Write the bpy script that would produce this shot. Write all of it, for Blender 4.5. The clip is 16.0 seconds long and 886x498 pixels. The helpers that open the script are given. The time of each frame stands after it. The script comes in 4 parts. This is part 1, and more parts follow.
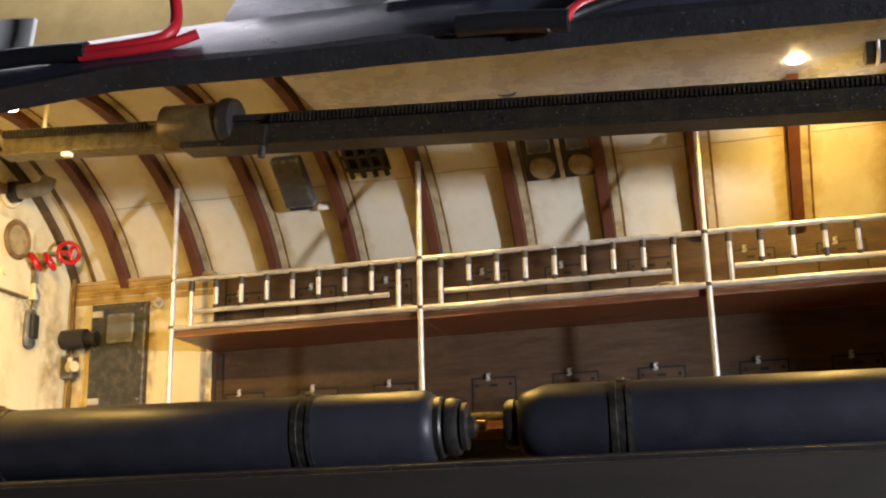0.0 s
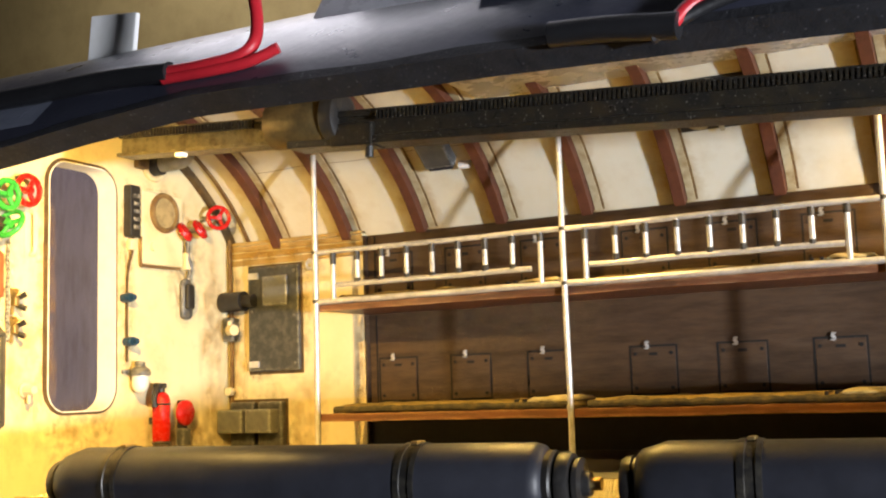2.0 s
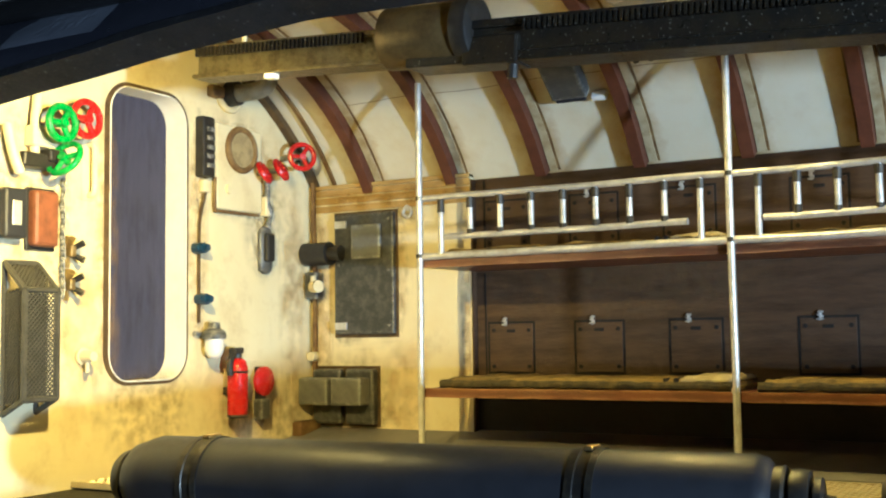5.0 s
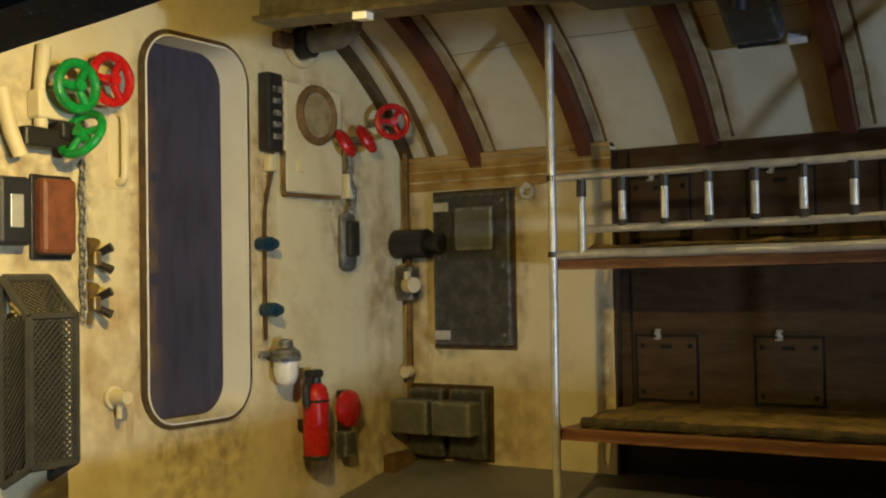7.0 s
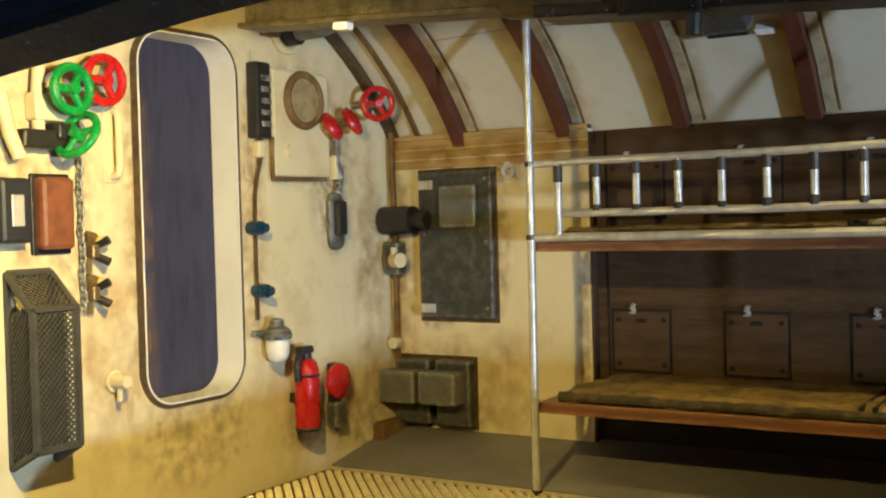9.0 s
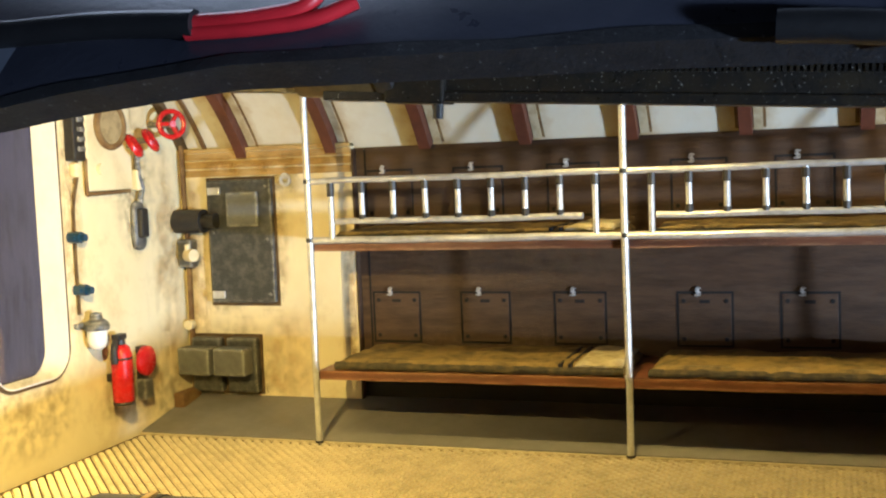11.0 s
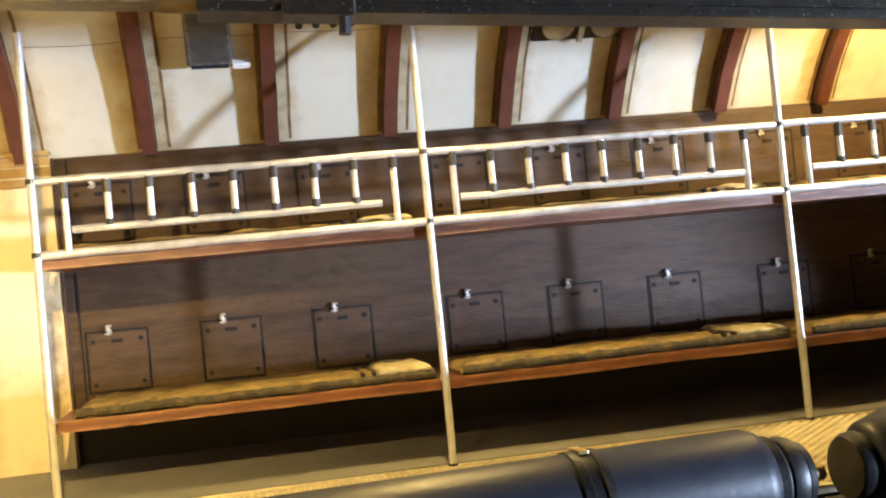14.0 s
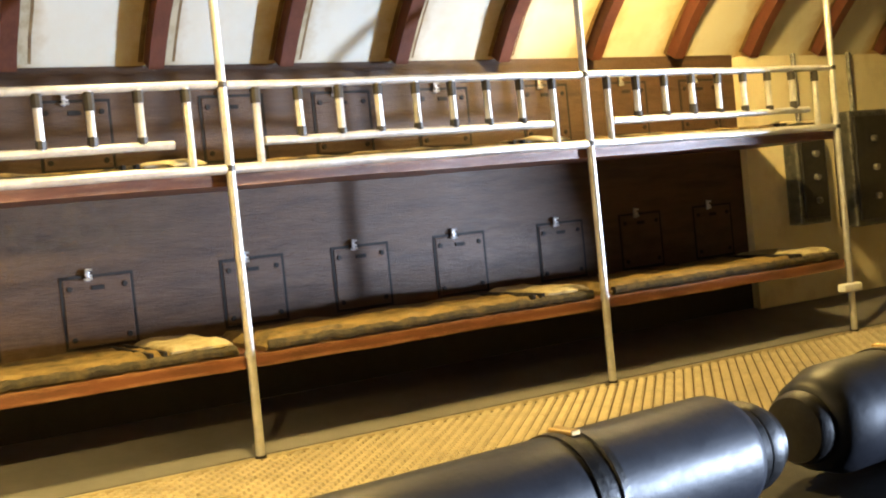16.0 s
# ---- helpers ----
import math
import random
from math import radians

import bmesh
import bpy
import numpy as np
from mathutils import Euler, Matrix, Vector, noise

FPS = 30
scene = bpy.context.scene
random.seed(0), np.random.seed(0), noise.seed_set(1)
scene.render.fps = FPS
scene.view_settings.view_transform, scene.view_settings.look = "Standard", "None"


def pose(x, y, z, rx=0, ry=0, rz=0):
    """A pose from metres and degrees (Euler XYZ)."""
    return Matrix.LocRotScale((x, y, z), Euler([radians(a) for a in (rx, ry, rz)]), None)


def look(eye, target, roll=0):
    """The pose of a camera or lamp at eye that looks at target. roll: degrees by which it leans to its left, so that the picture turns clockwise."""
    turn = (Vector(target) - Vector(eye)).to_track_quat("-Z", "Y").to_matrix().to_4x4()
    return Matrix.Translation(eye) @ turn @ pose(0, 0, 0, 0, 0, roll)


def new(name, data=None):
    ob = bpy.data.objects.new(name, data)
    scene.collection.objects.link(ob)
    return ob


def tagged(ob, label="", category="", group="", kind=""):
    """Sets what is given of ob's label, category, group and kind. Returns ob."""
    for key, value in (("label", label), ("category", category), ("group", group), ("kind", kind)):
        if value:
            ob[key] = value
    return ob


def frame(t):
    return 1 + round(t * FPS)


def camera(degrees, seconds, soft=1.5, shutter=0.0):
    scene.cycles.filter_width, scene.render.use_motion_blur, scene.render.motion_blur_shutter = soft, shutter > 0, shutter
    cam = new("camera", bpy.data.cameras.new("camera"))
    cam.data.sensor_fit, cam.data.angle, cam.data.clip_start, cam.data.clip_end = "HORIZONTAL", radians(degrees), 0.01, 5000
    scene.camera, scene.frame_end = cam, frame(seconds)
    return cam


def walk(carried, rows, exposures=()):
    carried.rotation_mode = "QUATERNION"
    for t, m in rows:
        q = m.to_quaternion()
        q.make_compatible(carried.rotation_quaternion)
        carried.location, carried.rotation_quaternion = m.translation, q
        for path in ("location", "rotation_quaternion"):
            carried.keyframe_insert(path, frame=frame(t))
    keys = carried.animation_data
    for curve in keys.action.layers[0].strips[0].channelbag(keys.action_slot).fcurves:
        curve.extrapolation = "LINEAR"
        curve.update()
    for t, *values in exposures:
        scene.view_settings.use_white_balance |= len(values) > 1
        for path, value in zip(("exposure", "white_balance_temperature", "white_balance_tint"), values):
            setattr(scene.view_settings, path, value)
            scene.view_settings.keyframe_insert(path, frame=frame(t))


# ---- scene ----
# A cut-open submarine's bow compartment, at the size of the full boat. U scales every length.
U = 1.0
cam = camera(42.9, 16.0, soft=2.1)
PATH = [
    (0, (4.198, -7.677, -0.479), (3.702, -5.814, 0.054), -1.3),
    (0.5, (4.452, -7.566, -0.176), (3.827, -5.719, 0.267), -1.5),
    (1, (4.600, -7.401, 0.112), (3.867, -5.577, 0.478), -1.8),
    (1.5, (4.641, -7.247, 0.345), (3.823, -5.448, 0.654), -2.0),
    (2, (4.675, -7.104, 0.629), (3.775, -5.334, 0.870), -1.9),
    (2.5, (4.598, -7.041, 0.712), (3.648, -5.293, 0.918), -1.7),
    (3, (4.388, -6.982, 0.660), (3.411, -5.246, 0.843), -1.3),
    (3.2, (4.360, -6.962, 0.651), (3.364, -5.236, 0.818), -1.1),
    (5.3, (3.206, -5.747, 0.849), (2.230, -4.008, 1.000), -0.8),
    (5.5, (2.850, -5.245, 0.901), (1.851, -3.520, 1.059), -0.8),
    (6, (2.555, -4.866, 1.068), (1.510, -3.164, 1.165), -1.1),
    (6.5, (2.522, -4.880, 1.116), (1.457, -3.189, 1.192), -1.1),
    (7, (2.484, -4.892, 1.153), (1.406, -3.210, 1.215), -1.0),
    (7.5, (2.504, -4.892, 1.176), (1.404, -3.223, 1.229), -0.9),
    (8, (2.528, -4.900, 1.193), (1.407, -3.244, 1.235), -1.1),
    (8.2, (2.549, -4.922, 1.213), (1.422, -3.272, 1.247), -1.3),
    (10.5, (3.037, -5.823, 1.719), (2.247, -3.995, 1.535), -2.0),
    (11, (3.120, -6.434, 1.753), (2.462, -4.552, 1.596), -2.3),
    (11.5, (3.073, -7.137, 1.691), (2.595, -5.199, 1.568), -1.5),
    (12, (2.725, -7.027, 1.664), (2.402, -5.055, 1.574), -2.6),
    (12.5, (2.272, -6.670, 1.561), (2.100, -4.678, 1.521), -3.2),
    (13, (1.912, -6.334, 1.339), (1.883, -4.335, 1.356), -3.8),
    (13.5, (1.385, -6.122, 1.220), (1.561, -4.130, 1.236), -4.7),
    (14, (0.958, -5.893, 0.988), (1.322, -3.927, 1.036), -5.6),
    (14.5, (0.550, -5.614, 0.980), (1.113, -3.695, 0.995), -6.2),
    (15, (0.223, -5.335, 1.048), (0.984, -3.486, 1.010), -6.4),
    (15.5, (0.081, -5.029, 0.978), (1.006, -3.257, 0.938), -6.5),
    (16, (0.155, -4.753, 1.010), (1.197, -3.047, 0.941), -5.7),
]
EXPO = [(0.0, -0.22, 7500, 20), (1.0, 0.73, 8500, 23), (2.0, 0.23, 7600, 17), (3.0, 0.02, 6800, 8), (5.3, -0.28, 5650, 0), (6.0, -1.83, 5650, 5), (6.5, -2.28, 5850, 5), (7.0, -1.98, 6050, 6), (8.2, -1.78, 6050, 6), (10.3, -0.04, 5350, 9), (11.5, -0.14, 6250, 11), (12.5, -0.26, 6650, 15), (13.0, -0.14, 6250, 16), (13.6, 0.51, 5850, 17), (15.0, 0.58, 5850, 17), (16.0, 0.71, 5950, 16)]
walk(cam, [(t, look(Vector(eye) * U, Vector(target) * U, roll)) for t, eye, target, roll in PATH], EXPO)

# ---- world and lights ----
world = bpy.data.worlds.new("room")
scene.world = world
world.use_nodes = True
wbg = world.node_tree.nodes["Background"]
wbg.inputs[0].default_value = (0.55, 0.62, 0.80, 1)
wbg.inputs[1].default_value = 0.005


def lamp(name, kind, place, watts, colour, size=0.05, target=None, size_y=None):
    data = bpy.data.lights.new(name, kind)
    data.energy, data.color = watts * U * U, colour
    if kind == "AREA":
        data.shape = "RECTANGLE"
        data.size, data.size_y = size * U, (size_y or size) * U
    else:
        data.shadow_soft_size = size * U
    ob = new(name, data)
    ob.matrix_world = look(Vector(place) * U, Vector(target) * U) if target else Matrix.Translation(Vector(place) * U)
    return ob


WARM = (1.0, 0.68, 0.18)
LEDS = [(0.30, -2.55, 2.07), (2.01, -0.88, 2.655), (4.70, -0.58, 2.605)]
for (lx, ly, lz), watts, aim in zip(LEDS, (640, 330, 205), ((-1.5, 0.9, -1.7), (0.0, 0.05, -2.4), (0.25, 0.3, -1.0))):
    led_light = lamp("led_light", "SPOT", (lx, ly, lz - 0.07), watts, WARM, 0.04, (lx + aim[0], ly + aim[1], lz - 0.07 + aim[2]))
    led_light.data.spot_size, led_light.data.spot_blend = radians(165 if lx < 1 else 138 if lx < 3 else 176), 1.0 if lx < 3 else 0.7
lamp("room_window", "AREA", (16.2, -8.5, -0.3), 4100, (0.70, 0.84, 1.0), 0.7, (2.4, 0.7, 1.4), 0.7)
lamp("room_light", "AREA", (-1.6, 2.6, 8.6), 600, (0.74, 0.82, 1.0), 6.5, (-1.2, 2.2, 0.0))


# ---- materials ----
def mat(name, colour, rough=0.6, metal=0.0, second=None, scale=6.0, amount=0.5, bump=0.2, fine=60.0, detail=6.0, stretch=(1, 1, 1), third=None, third_scale=2.5, third_amount=0.35, spec=0.5, speckle=None, worn=None, ribstain=None):
    m = bpy.data.materials.new(name)
    m.use_nodes = True
    nt = m.node_tree
    b = nt.nodes["Principled BSDF"]
    b.inputs["Roughness"].default_value, b.inputs["Metallic"].default_value = rough, metal
    b.inputs["Specular IOR Level"].default_value = spec
    tc = nt.nodes.new("ShaderNodeTexCoord")
    mp = nt.nodes.new("ShaderNodeMapping")
    mp.inputs["Scale"].default_value = tuple(v / U for v in stretch)
    nt.links.new(tc.outputs["Object"], mp.inputs[0])

    def tex(sc, det):
        n = nt.nodes.new("ShaderNodeTexNoise")
        n.inputs["Scale"].default_value, n.inputs["Detail"].default_value, n.inputs["Roughness"].default_value = sc, det, 0.65
        nt.links.new(mp.outputs[0], n.inputs["Vector"])
        return n.outputs["Fac"]

    def ramp(src, lo, hi):
        r = nt.nodes.new("ShaderNodeMapRange")
        r.inputs["From Min"].default_value, r.inputs["From Max"].default_value = lo, hi
        nt.links.new(src, r.inputs["Value"])
        return r.outputs[0]

    def mix(fac, c1, c2):
        n = nt.nodes.new("ShaderNodeMix")
        n.data_type = "RGBA"
        nt.links.new(fac, n.inputs[0])
        for slot, c in ((6, c1), (7, c2)):
            if isinstance(c, tuple):
                n.inputs[slot].default_value = (*c, 1)
            else:
                nt.links.new(c, n.inputs[slot])
        return n.outputs[2]

    def times(src, k):
        n = nt.nodes.new("ShaderNodeMath")
        n.operation = "MULTIPLY"
        nt.links.new(src, n.inputs[0])
        n.inputs[1].default_value = k
        return n.outputs[0]

    second = second or tuple(c * 0.6 for c in colour)
    out = mix(times(ramp(tex(scale, detail), 0.42, 0.68), amount), colour, second)
    if third:
        out = mix(times(ramp(tex(third_scale, 4), 0.52, 0.72), third_amount), out, third)
    if speckle:
        out = mix(times(ramp(tex(fine * 1.3, 2), 0.66, 0.72), 0.8), out, speckle)
    if ribstain:
        sep = nt.nodes.new("ShaderNodeSeparateXYZ")
        nt.links.new(mp.outputs[0], sep.inputs[0])
        ma = nt.nodes.new("ShaderNodeMath")
        ma.operation = "ADD"
        nt.links.new(sep.outputs[0], ma.inputs[0])
        ma.inputs[1].default_value = 0.835 + 0.69 * 10
        pp = nt.nodes.new("ShaderNodeMath")
        pp.operation = "PINGPONG"
        nt.links.new(ma.outputs[0], pp.inputs[0])
        pp.inputs[1].default_value = 0.345
        wob = nt.nodes.new("ShaderNodeMath")
        wob.operation = "MULTIPLY_ADD"
        nt.links.new(tex(5.0, 5), wob.inputs[0])
        wob.inputs[1].default_value = 0.26
        nt.links.new(pp.outputs[0], wob.inputs[2])
        out = mix(times(ramp(wob.outputs[0], 0.31, 0.19), 0.85), out, ribstain)
    if worn:
        ge = nt.nodes.new("ShaderNodeNewGeometry")
        bv = nt.nodes.new("ShaderNodeBevel")
        bv.samples, bv.inputs["Radius"].default_value = 4, 0.036 * U
        dt = nt.nodes.new("ShaderNodeVectorMath")
        dt.operation = "DOT_PRODUCT"
        nt.links.new(ge.outputs["True Normal"], dt.inputs[0])
        nt.links.new(bv.outputs[0], dt.inputs[1])
        wn = nt.nodes.new("ShaderNodeMath")
        wn.operation = "MULTIPLY"
        nt.links.new(ramp(dt.outputs["Value"], 0.995, 0.88), wn.inputs[0])
        nt.links.new(ramp(tex(22, 4), 0.40, 0.60), wn.inputs[1])
        out = mix(times(wn.outputs[0], 0.85), out, worn)
    nt.links.new(out, b.inputs["Base Color"])
    f = tex(fine, 5)
    rr = nt.nodes.new("ShaderNodeMapRange")
    rr.inputs["To Min"].default_value, rr.inputs["To Max"].default_value = max(0.05, rough - 0.12), min(1, rough + 0.15)
    nt.links.new(tex(scale * 2.3, 4), rr.inputs["Value"])
    nt.links.new(rr.outputs[0], b.inputs["Roughness"])
    bp = nt.nodes.new("ShaderNodeBump")
    bp.inputs["Strength"].default_value = bump
    bp.inputs["Distance"].default_value = 0.01 * U
    nt.links.new(f, bp.inputs["Height"])
    nt.links.new(bp.outputs[0], b.inputs["Normal"])
    return m


def stain_mat(name, colour, strength=0.75, scale=7.0):
    """A thin wash that thins out towards the rim of its patch."""
    m = bpy.data.materials.new(name)
    m.use_nodes = True
    nt = m.node_tree
    b = nt.nodes["Principled BSDF"]
    b.inputs["Base Color"].default_value, b.inputs["Roughness"].default_value = (*colour, 1), 0.75
    tc = nt.nodes.new("ShaderNodeTexCoord")
    gr = nt.nodes.new("ShaderNodeVectorMath")
    gr.operation = "SUBTRACT"
    gr.inputs[1].default_value = (0.5, 0.5, 0.5)
    nt.links.new(tc.outputs["Generated"], gr.inputs[0])
    ln = nt.nodes.new("ShaderNodeVectorMath")
    ln.operation = "LENGTH"
    nt.links.new(gr.outputs[0], ln.inputs[0])
    rim = nt.nodes.new("ShaderNodeMapRange")
    rim.inputs["From Min"].default_value, rim.inputs["From Max"].default_value = 0.54, 0.30
    nt.links.new(ln.outputs["Value"], rim.inputs["Value"])
    nz = nt.nodes.new("ShaderNodeTexNoise")
    nz.inputs["Scale"].default_value, nz.inputs["Detail"].default_value = scale / U, 7
    nt.links.new(tc.outputs["Object"], nz.inputs["Vector"])
    nr = nt.nodes.new("ShaderNodeMapRange")
    nr.inputs["From Min"].default_value, nr.inputs["From Max"].default_value = 0.34, 0.70
    nt.links.new(nz.outputs["Fac"], nr.inputs["Value"])
    mu = nt.nodes.new("ShaderNodeMath")
    mu.operation = "MULTIPLY"
    nt.links.new(rim.outputs[0], mu.inputs[0])
    nt.links.new(nr.outputs[0], mu.inputs[1])
    mk = nt.nodes.new("ShaderNodeMath")
    mk.operation = "MULTIPLY"
    nt.links.new(mu.outputs[0], mk.inputs[0])
    mk.inputs[1].default_value = strength
    nt.links.new(mk.outputs[0], b.inputs["Alpha"])
    return m


def glow(name, colour, strength):
    m = bpy.data.materials.new(name)
    m.use_nodes = True
    b = m.node_tree.nodes["Principled BSDF"]
    b.inputs["Base Color"].default_value = (*colour, 1)
    b.inputs["Emission Color"].default_value = (*colour, 1)
    b.inputs["Emission Strength"].default_value = strength
    return m


OCHRE = mat("ochre_stained_ledge", (0.46, 0.31, 0.11), 0.6, second=(0.26, 0.15, 0.045), scale=7, amount=0.8, bump=0.3, stretch=(0.4, 1, 2))
CREAM = mat("cream_paint", (0.70, 0.63, 0.42), 0.45, second=(0.62, 0.51, 0.28), scale=2.2, amount=0.45, bump=0.12, fine=35, third=(0.36, 0.24, 0.09), third_scale=3.5, third_amount=0.35)
CREAM_CEIL = mat("cream_ceiling_paint", (0.66, 0.64, 0.54), 0.5, second=(0.60, 0.50, 0.30), scale=1.8, amount=0.4, bump=0.1, fine=25, third=(0.42, 0.30, 0.13), third_scale=2.6, third_amount=0.25, ribstain=(0.40, 0.27, 0.10))
RUST_STAIN = mat("rust_wash", (0.12, 0.062, 0.020), 0.7, second=(0.27, 0.175, 0.065), scale=9, amount=0.8)
RIBFOOT = mat("dirty_cream_flange", (0.48, 0.41, 0.26), 0.55, second=(0.24, 0.16, 0.06), scale=8, amount=0.8, bump=0.2)
RIB = mat("red_brown_wood", (0.118, 0.037, 0.020), 0.5, second=(0.06, 0.018, 0.010), scale=9, amount=0.7, bump=0.25, fine=50, stretch=(1, 1, 1))
BOARD = mat("dark_brown_board", (0.082, 0.047, 0.027), 0.46, second=(0.034, 0.019, 0.011), scale=5, amount=0.8, bump=0.55, fine=34, stretch=(0.5, 1, 3), third=(0.105, 0.072, 0.05), third_scale=9, third_amount=0.3, spec=0.3)
GROOVE = mat("black_groove", (0.010, 0.008, 0.007), 0.8)
BUNK = mat("red_brown_plank", (0.165, 0.060, 0.028), 0.38, second=(0.065, 0.024, 0.012), scale=7, amount=0.8, bump=0.35, fine=50, stretch=(0.35, 2, 2), third=(0.05, 0.022, 0.012), third_scale=6, third_amount=0.7, worn=(0.40, 0.22, 0.11))
STEEL = mat("worn_silver_paint", (0.66, 0.66, 0.66), 0.33, 0.5, second=(0.33, 0.31, 0.28), scale=14, amount=0.55, bump=0.25, fine=70)
STEEL_DARK = mat("blackened_joint", (0.05, 0.045, 0.04), 0.45, 0.4)
MATT_EDGE = mat("dark_ragged_canvas_edge", (0.040, 0.034, 0.018), 0.9, second=(0.12, 0.085, 0.03), scale=16, amount=0.7, bump=0.9, fine=50)
HEATMESH = mat("dark_grey_mesh_paint", (0.085, 0.082, 0.072), 0.5, 0.3, second=(0.04, 0.037, 0.03), scale=12, amount=0.6)
MATTRESS = mat("olive_brown_canvas", (0.25, 0.17, 0.052), 0.85, second=(0.052, 0.038, 0.014), scale=8, amount=0.95, bump=0.8, fine=60, third=(0.04, 0.035, 0.02), third_scale=5, third_amount=0.5)
PILLOW = mat("pale_canvas_pillow", (0.44, 0.38, 0.24), 0.85, second=(0.2, 0.16, 0.08), scale=14, amount=0.8, bump=0.4)
DECK = mat("dark_grey_deck", (0.18, 0.173, 0.172), 0.5, second=(0.115, 0.11, 0.104), scale=3, amount=0.6, bump=0.12, fine=40, third=(0.12, 0.09, 0.05), third_scale=2, third_amount=0.3)
GRATE = mat("brassy_grating", (0.60, 0.52, 0.34), 0.34, 0.35, second=(0.36, 0.31, 0.20), scale=6, amount=0.7, bump=0.2)
UNDER = mat("bilge_and_bunk_shade", (0.012, 0.011, 0.010), 0.7)
TORPEDO = mat("blue_grey_torpedo_paint", (0.024, 0.0255, 0.034), 0.42, 0.0, second=(0.014, 0.015, 0.020), scale=6, amount=0.6, bump=0.12, fine=45, spec=0.38)
TORP_BAND = mat("black_band", (0.018, 0.017, 0.017), 0.35, 0.3, second=(0.09, 0.08, 0.06), scale=18, amount=0.5)
BRASS = mat("worn_brass", (0.60, 0.43, 0.18), 0.35, 0.9)
GUN = mat("gunmetal", (0.070, 0.072, 0.072), 0.45, 0.3, second=(0.13, 0.128, 0.118), scale=12, amount=0.5, bump=0.35, fine=40, worn=(0.55, 0.53, 0.48))
PANEL = mat("grey_panel_paint", (0.048, 0.051, 0.053), 0.40, 0.35, second=(0.13, 0.13, 0.12), scale=15, amount=0.7, bump=0.7, fine=35, worn=(0.34, 0.33, 0.30))
COVER = mat("pale_grey_cover_paint", (0.15, 0.155, 0.15), 0.45, 0.2, second=(0.08, 0.08, 0.075), scale=10, amount=0.6, bump=0.4, fine=35, worn=(0.5, 0.49, 0.44))
VENT = mat("dirty_grey_pipe_paint", (0.30, 0.28, 0.22), 0.5, second=(0.12, 0.10, 0.06), scale=7, amount=0.7, bump=0.3)
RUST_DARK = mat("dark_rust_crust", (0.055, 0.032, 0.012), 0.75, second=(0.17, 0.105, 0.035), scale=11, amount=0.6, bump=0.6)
SPEAKER = mat("ochre_speaker_cloth", (0.36, 0.28, 0.14), 0.8, second=(0.16, 0.12, 0.06), scale=14, amount=0.8)
RAIL = mat("black_oiled_rail", (0.018, 0.0165, 0.015), 0.30, 0.3, second=(0.06, 0.045, 0.022), scale=10, amount=0.4, bump=0.3, fine=60, speckle=(0.35, 0.33, 0.3), spec=0.3)
RAIL_BRASS = mat("dirty_brass_rail", (0.20, 0.17, 0.10), 0.36, 0.8, second=(0.06, 0.05, 0.03), scale=16, amount=0.85, bump=0.6, fine=40)
HULL = mat("grey_hull_paint", (0.034, 0.037, 0.056), 0.30, second=(0.022, 0.024, 0.036), scale=2.5, amount=0.5, bump=0.2, fine=25, spec=0.5, third=(0.06, 0.064, 0.085), third_scale=2, third_amount=0.4)
HULL_EDGE = mat("dark_cut_edge", (0.018, 0.0185, 0.022), 0.6, second=(0.007, 0.007, 0.009), scale=9, amount=0.6, bump=0.6, fine=30, speckle=(0.09, 0.09, 0.10), spec=0.25)
PLATE = mat("pale_grey_plate", (0.66, 0.69, 0.76), 0.26, second=(0.42, 0.45, 0.51), scale=2, amount=0.4, bump=0.1)
TABLE = mat("tan_backing_board", (0.56, 0.41, 0.16), 0.75, second=(0.38, 0.26, 0.09), scale=1.6, amount=0.6, bump=0.3, fine=14)
BASE = mat("dark_stained_base_wood", (0.022, 0.016, 0.010), 0.75, second=(0.011, 0.008, 0.005), scale=3, amount=0.7, bump=0.3, fine=20, stretch=(0.3, 1, 1))
BLUE = mat("blue_grey_backing", (0.036, 0.037, 0.080), 0.65, second=(0.016, 0.017, 0.042), scale=6, amount=0.8, bump=0.4, stretch=(1, 2.5, 0.6))
WHITE = mat("white_jamb_paint", (0.86, 0.86, 0.87), 0.42, second=(0.70, 0.67, 0.60), scale=4, amount=0.35)
REDP = mat("glossy_red_paint", (0.50, 0.012, 0.012), 0.25, second=(0.28, 0.008, 0.008), scale=12, amount=0.5)
GREENP = mat("glossy_green_paint", (0.015, 0.27, 0.05), 0.25, second=(0.006, 0.10, 0.02), scale=12, amount=0.5)
BLUEP = mat("blue_valve_paint", (0.010, 0.045, 0.10), 0.3)
BLACKP = mat("black_paint", (0.016, 0.015, 0.015), 0.4, second=(0.05, 0.045, 0.04), scale=20, amount=0.4)
PORCELAIN = mat("white_glass_globe", (0.85, 0.83, 0.78), 0.2)
RUSTBOX = mat("rust_red_box", (0.22, 0.075, 0.035), 0.5, second=(0.09, 0.03, 0.015), scale=12, amount=0.7)
STAIN = stain_mat("rust_stain", (0.33, 0.19, 0.05), 0.6, 8)
GRIME = stain_mat("dark_grime", (0.15, 0.085, 0.027), 0.42, 14)
BRONZE = mat("dark_bronze_drum", (0.16, 0.115, 0.05), 0.36, 0.6, second=(0.05, 0.036, 0.018), scale=9, amount=0.7, bump=0.3, fine=50)
LEDM = glow("led_glow", (1.0, 0.80, 0.42), 60)


# ---- building helpers ----
def thing(name, place=(0, 0, 0), label="", category="", group="", kind="", rot=(0, 0, 0)):
    ob = new(name)
    ob.matrix_world = pose(*(v * U for v in place), *rot)
    return tagged(ob, label, category, group, kind)


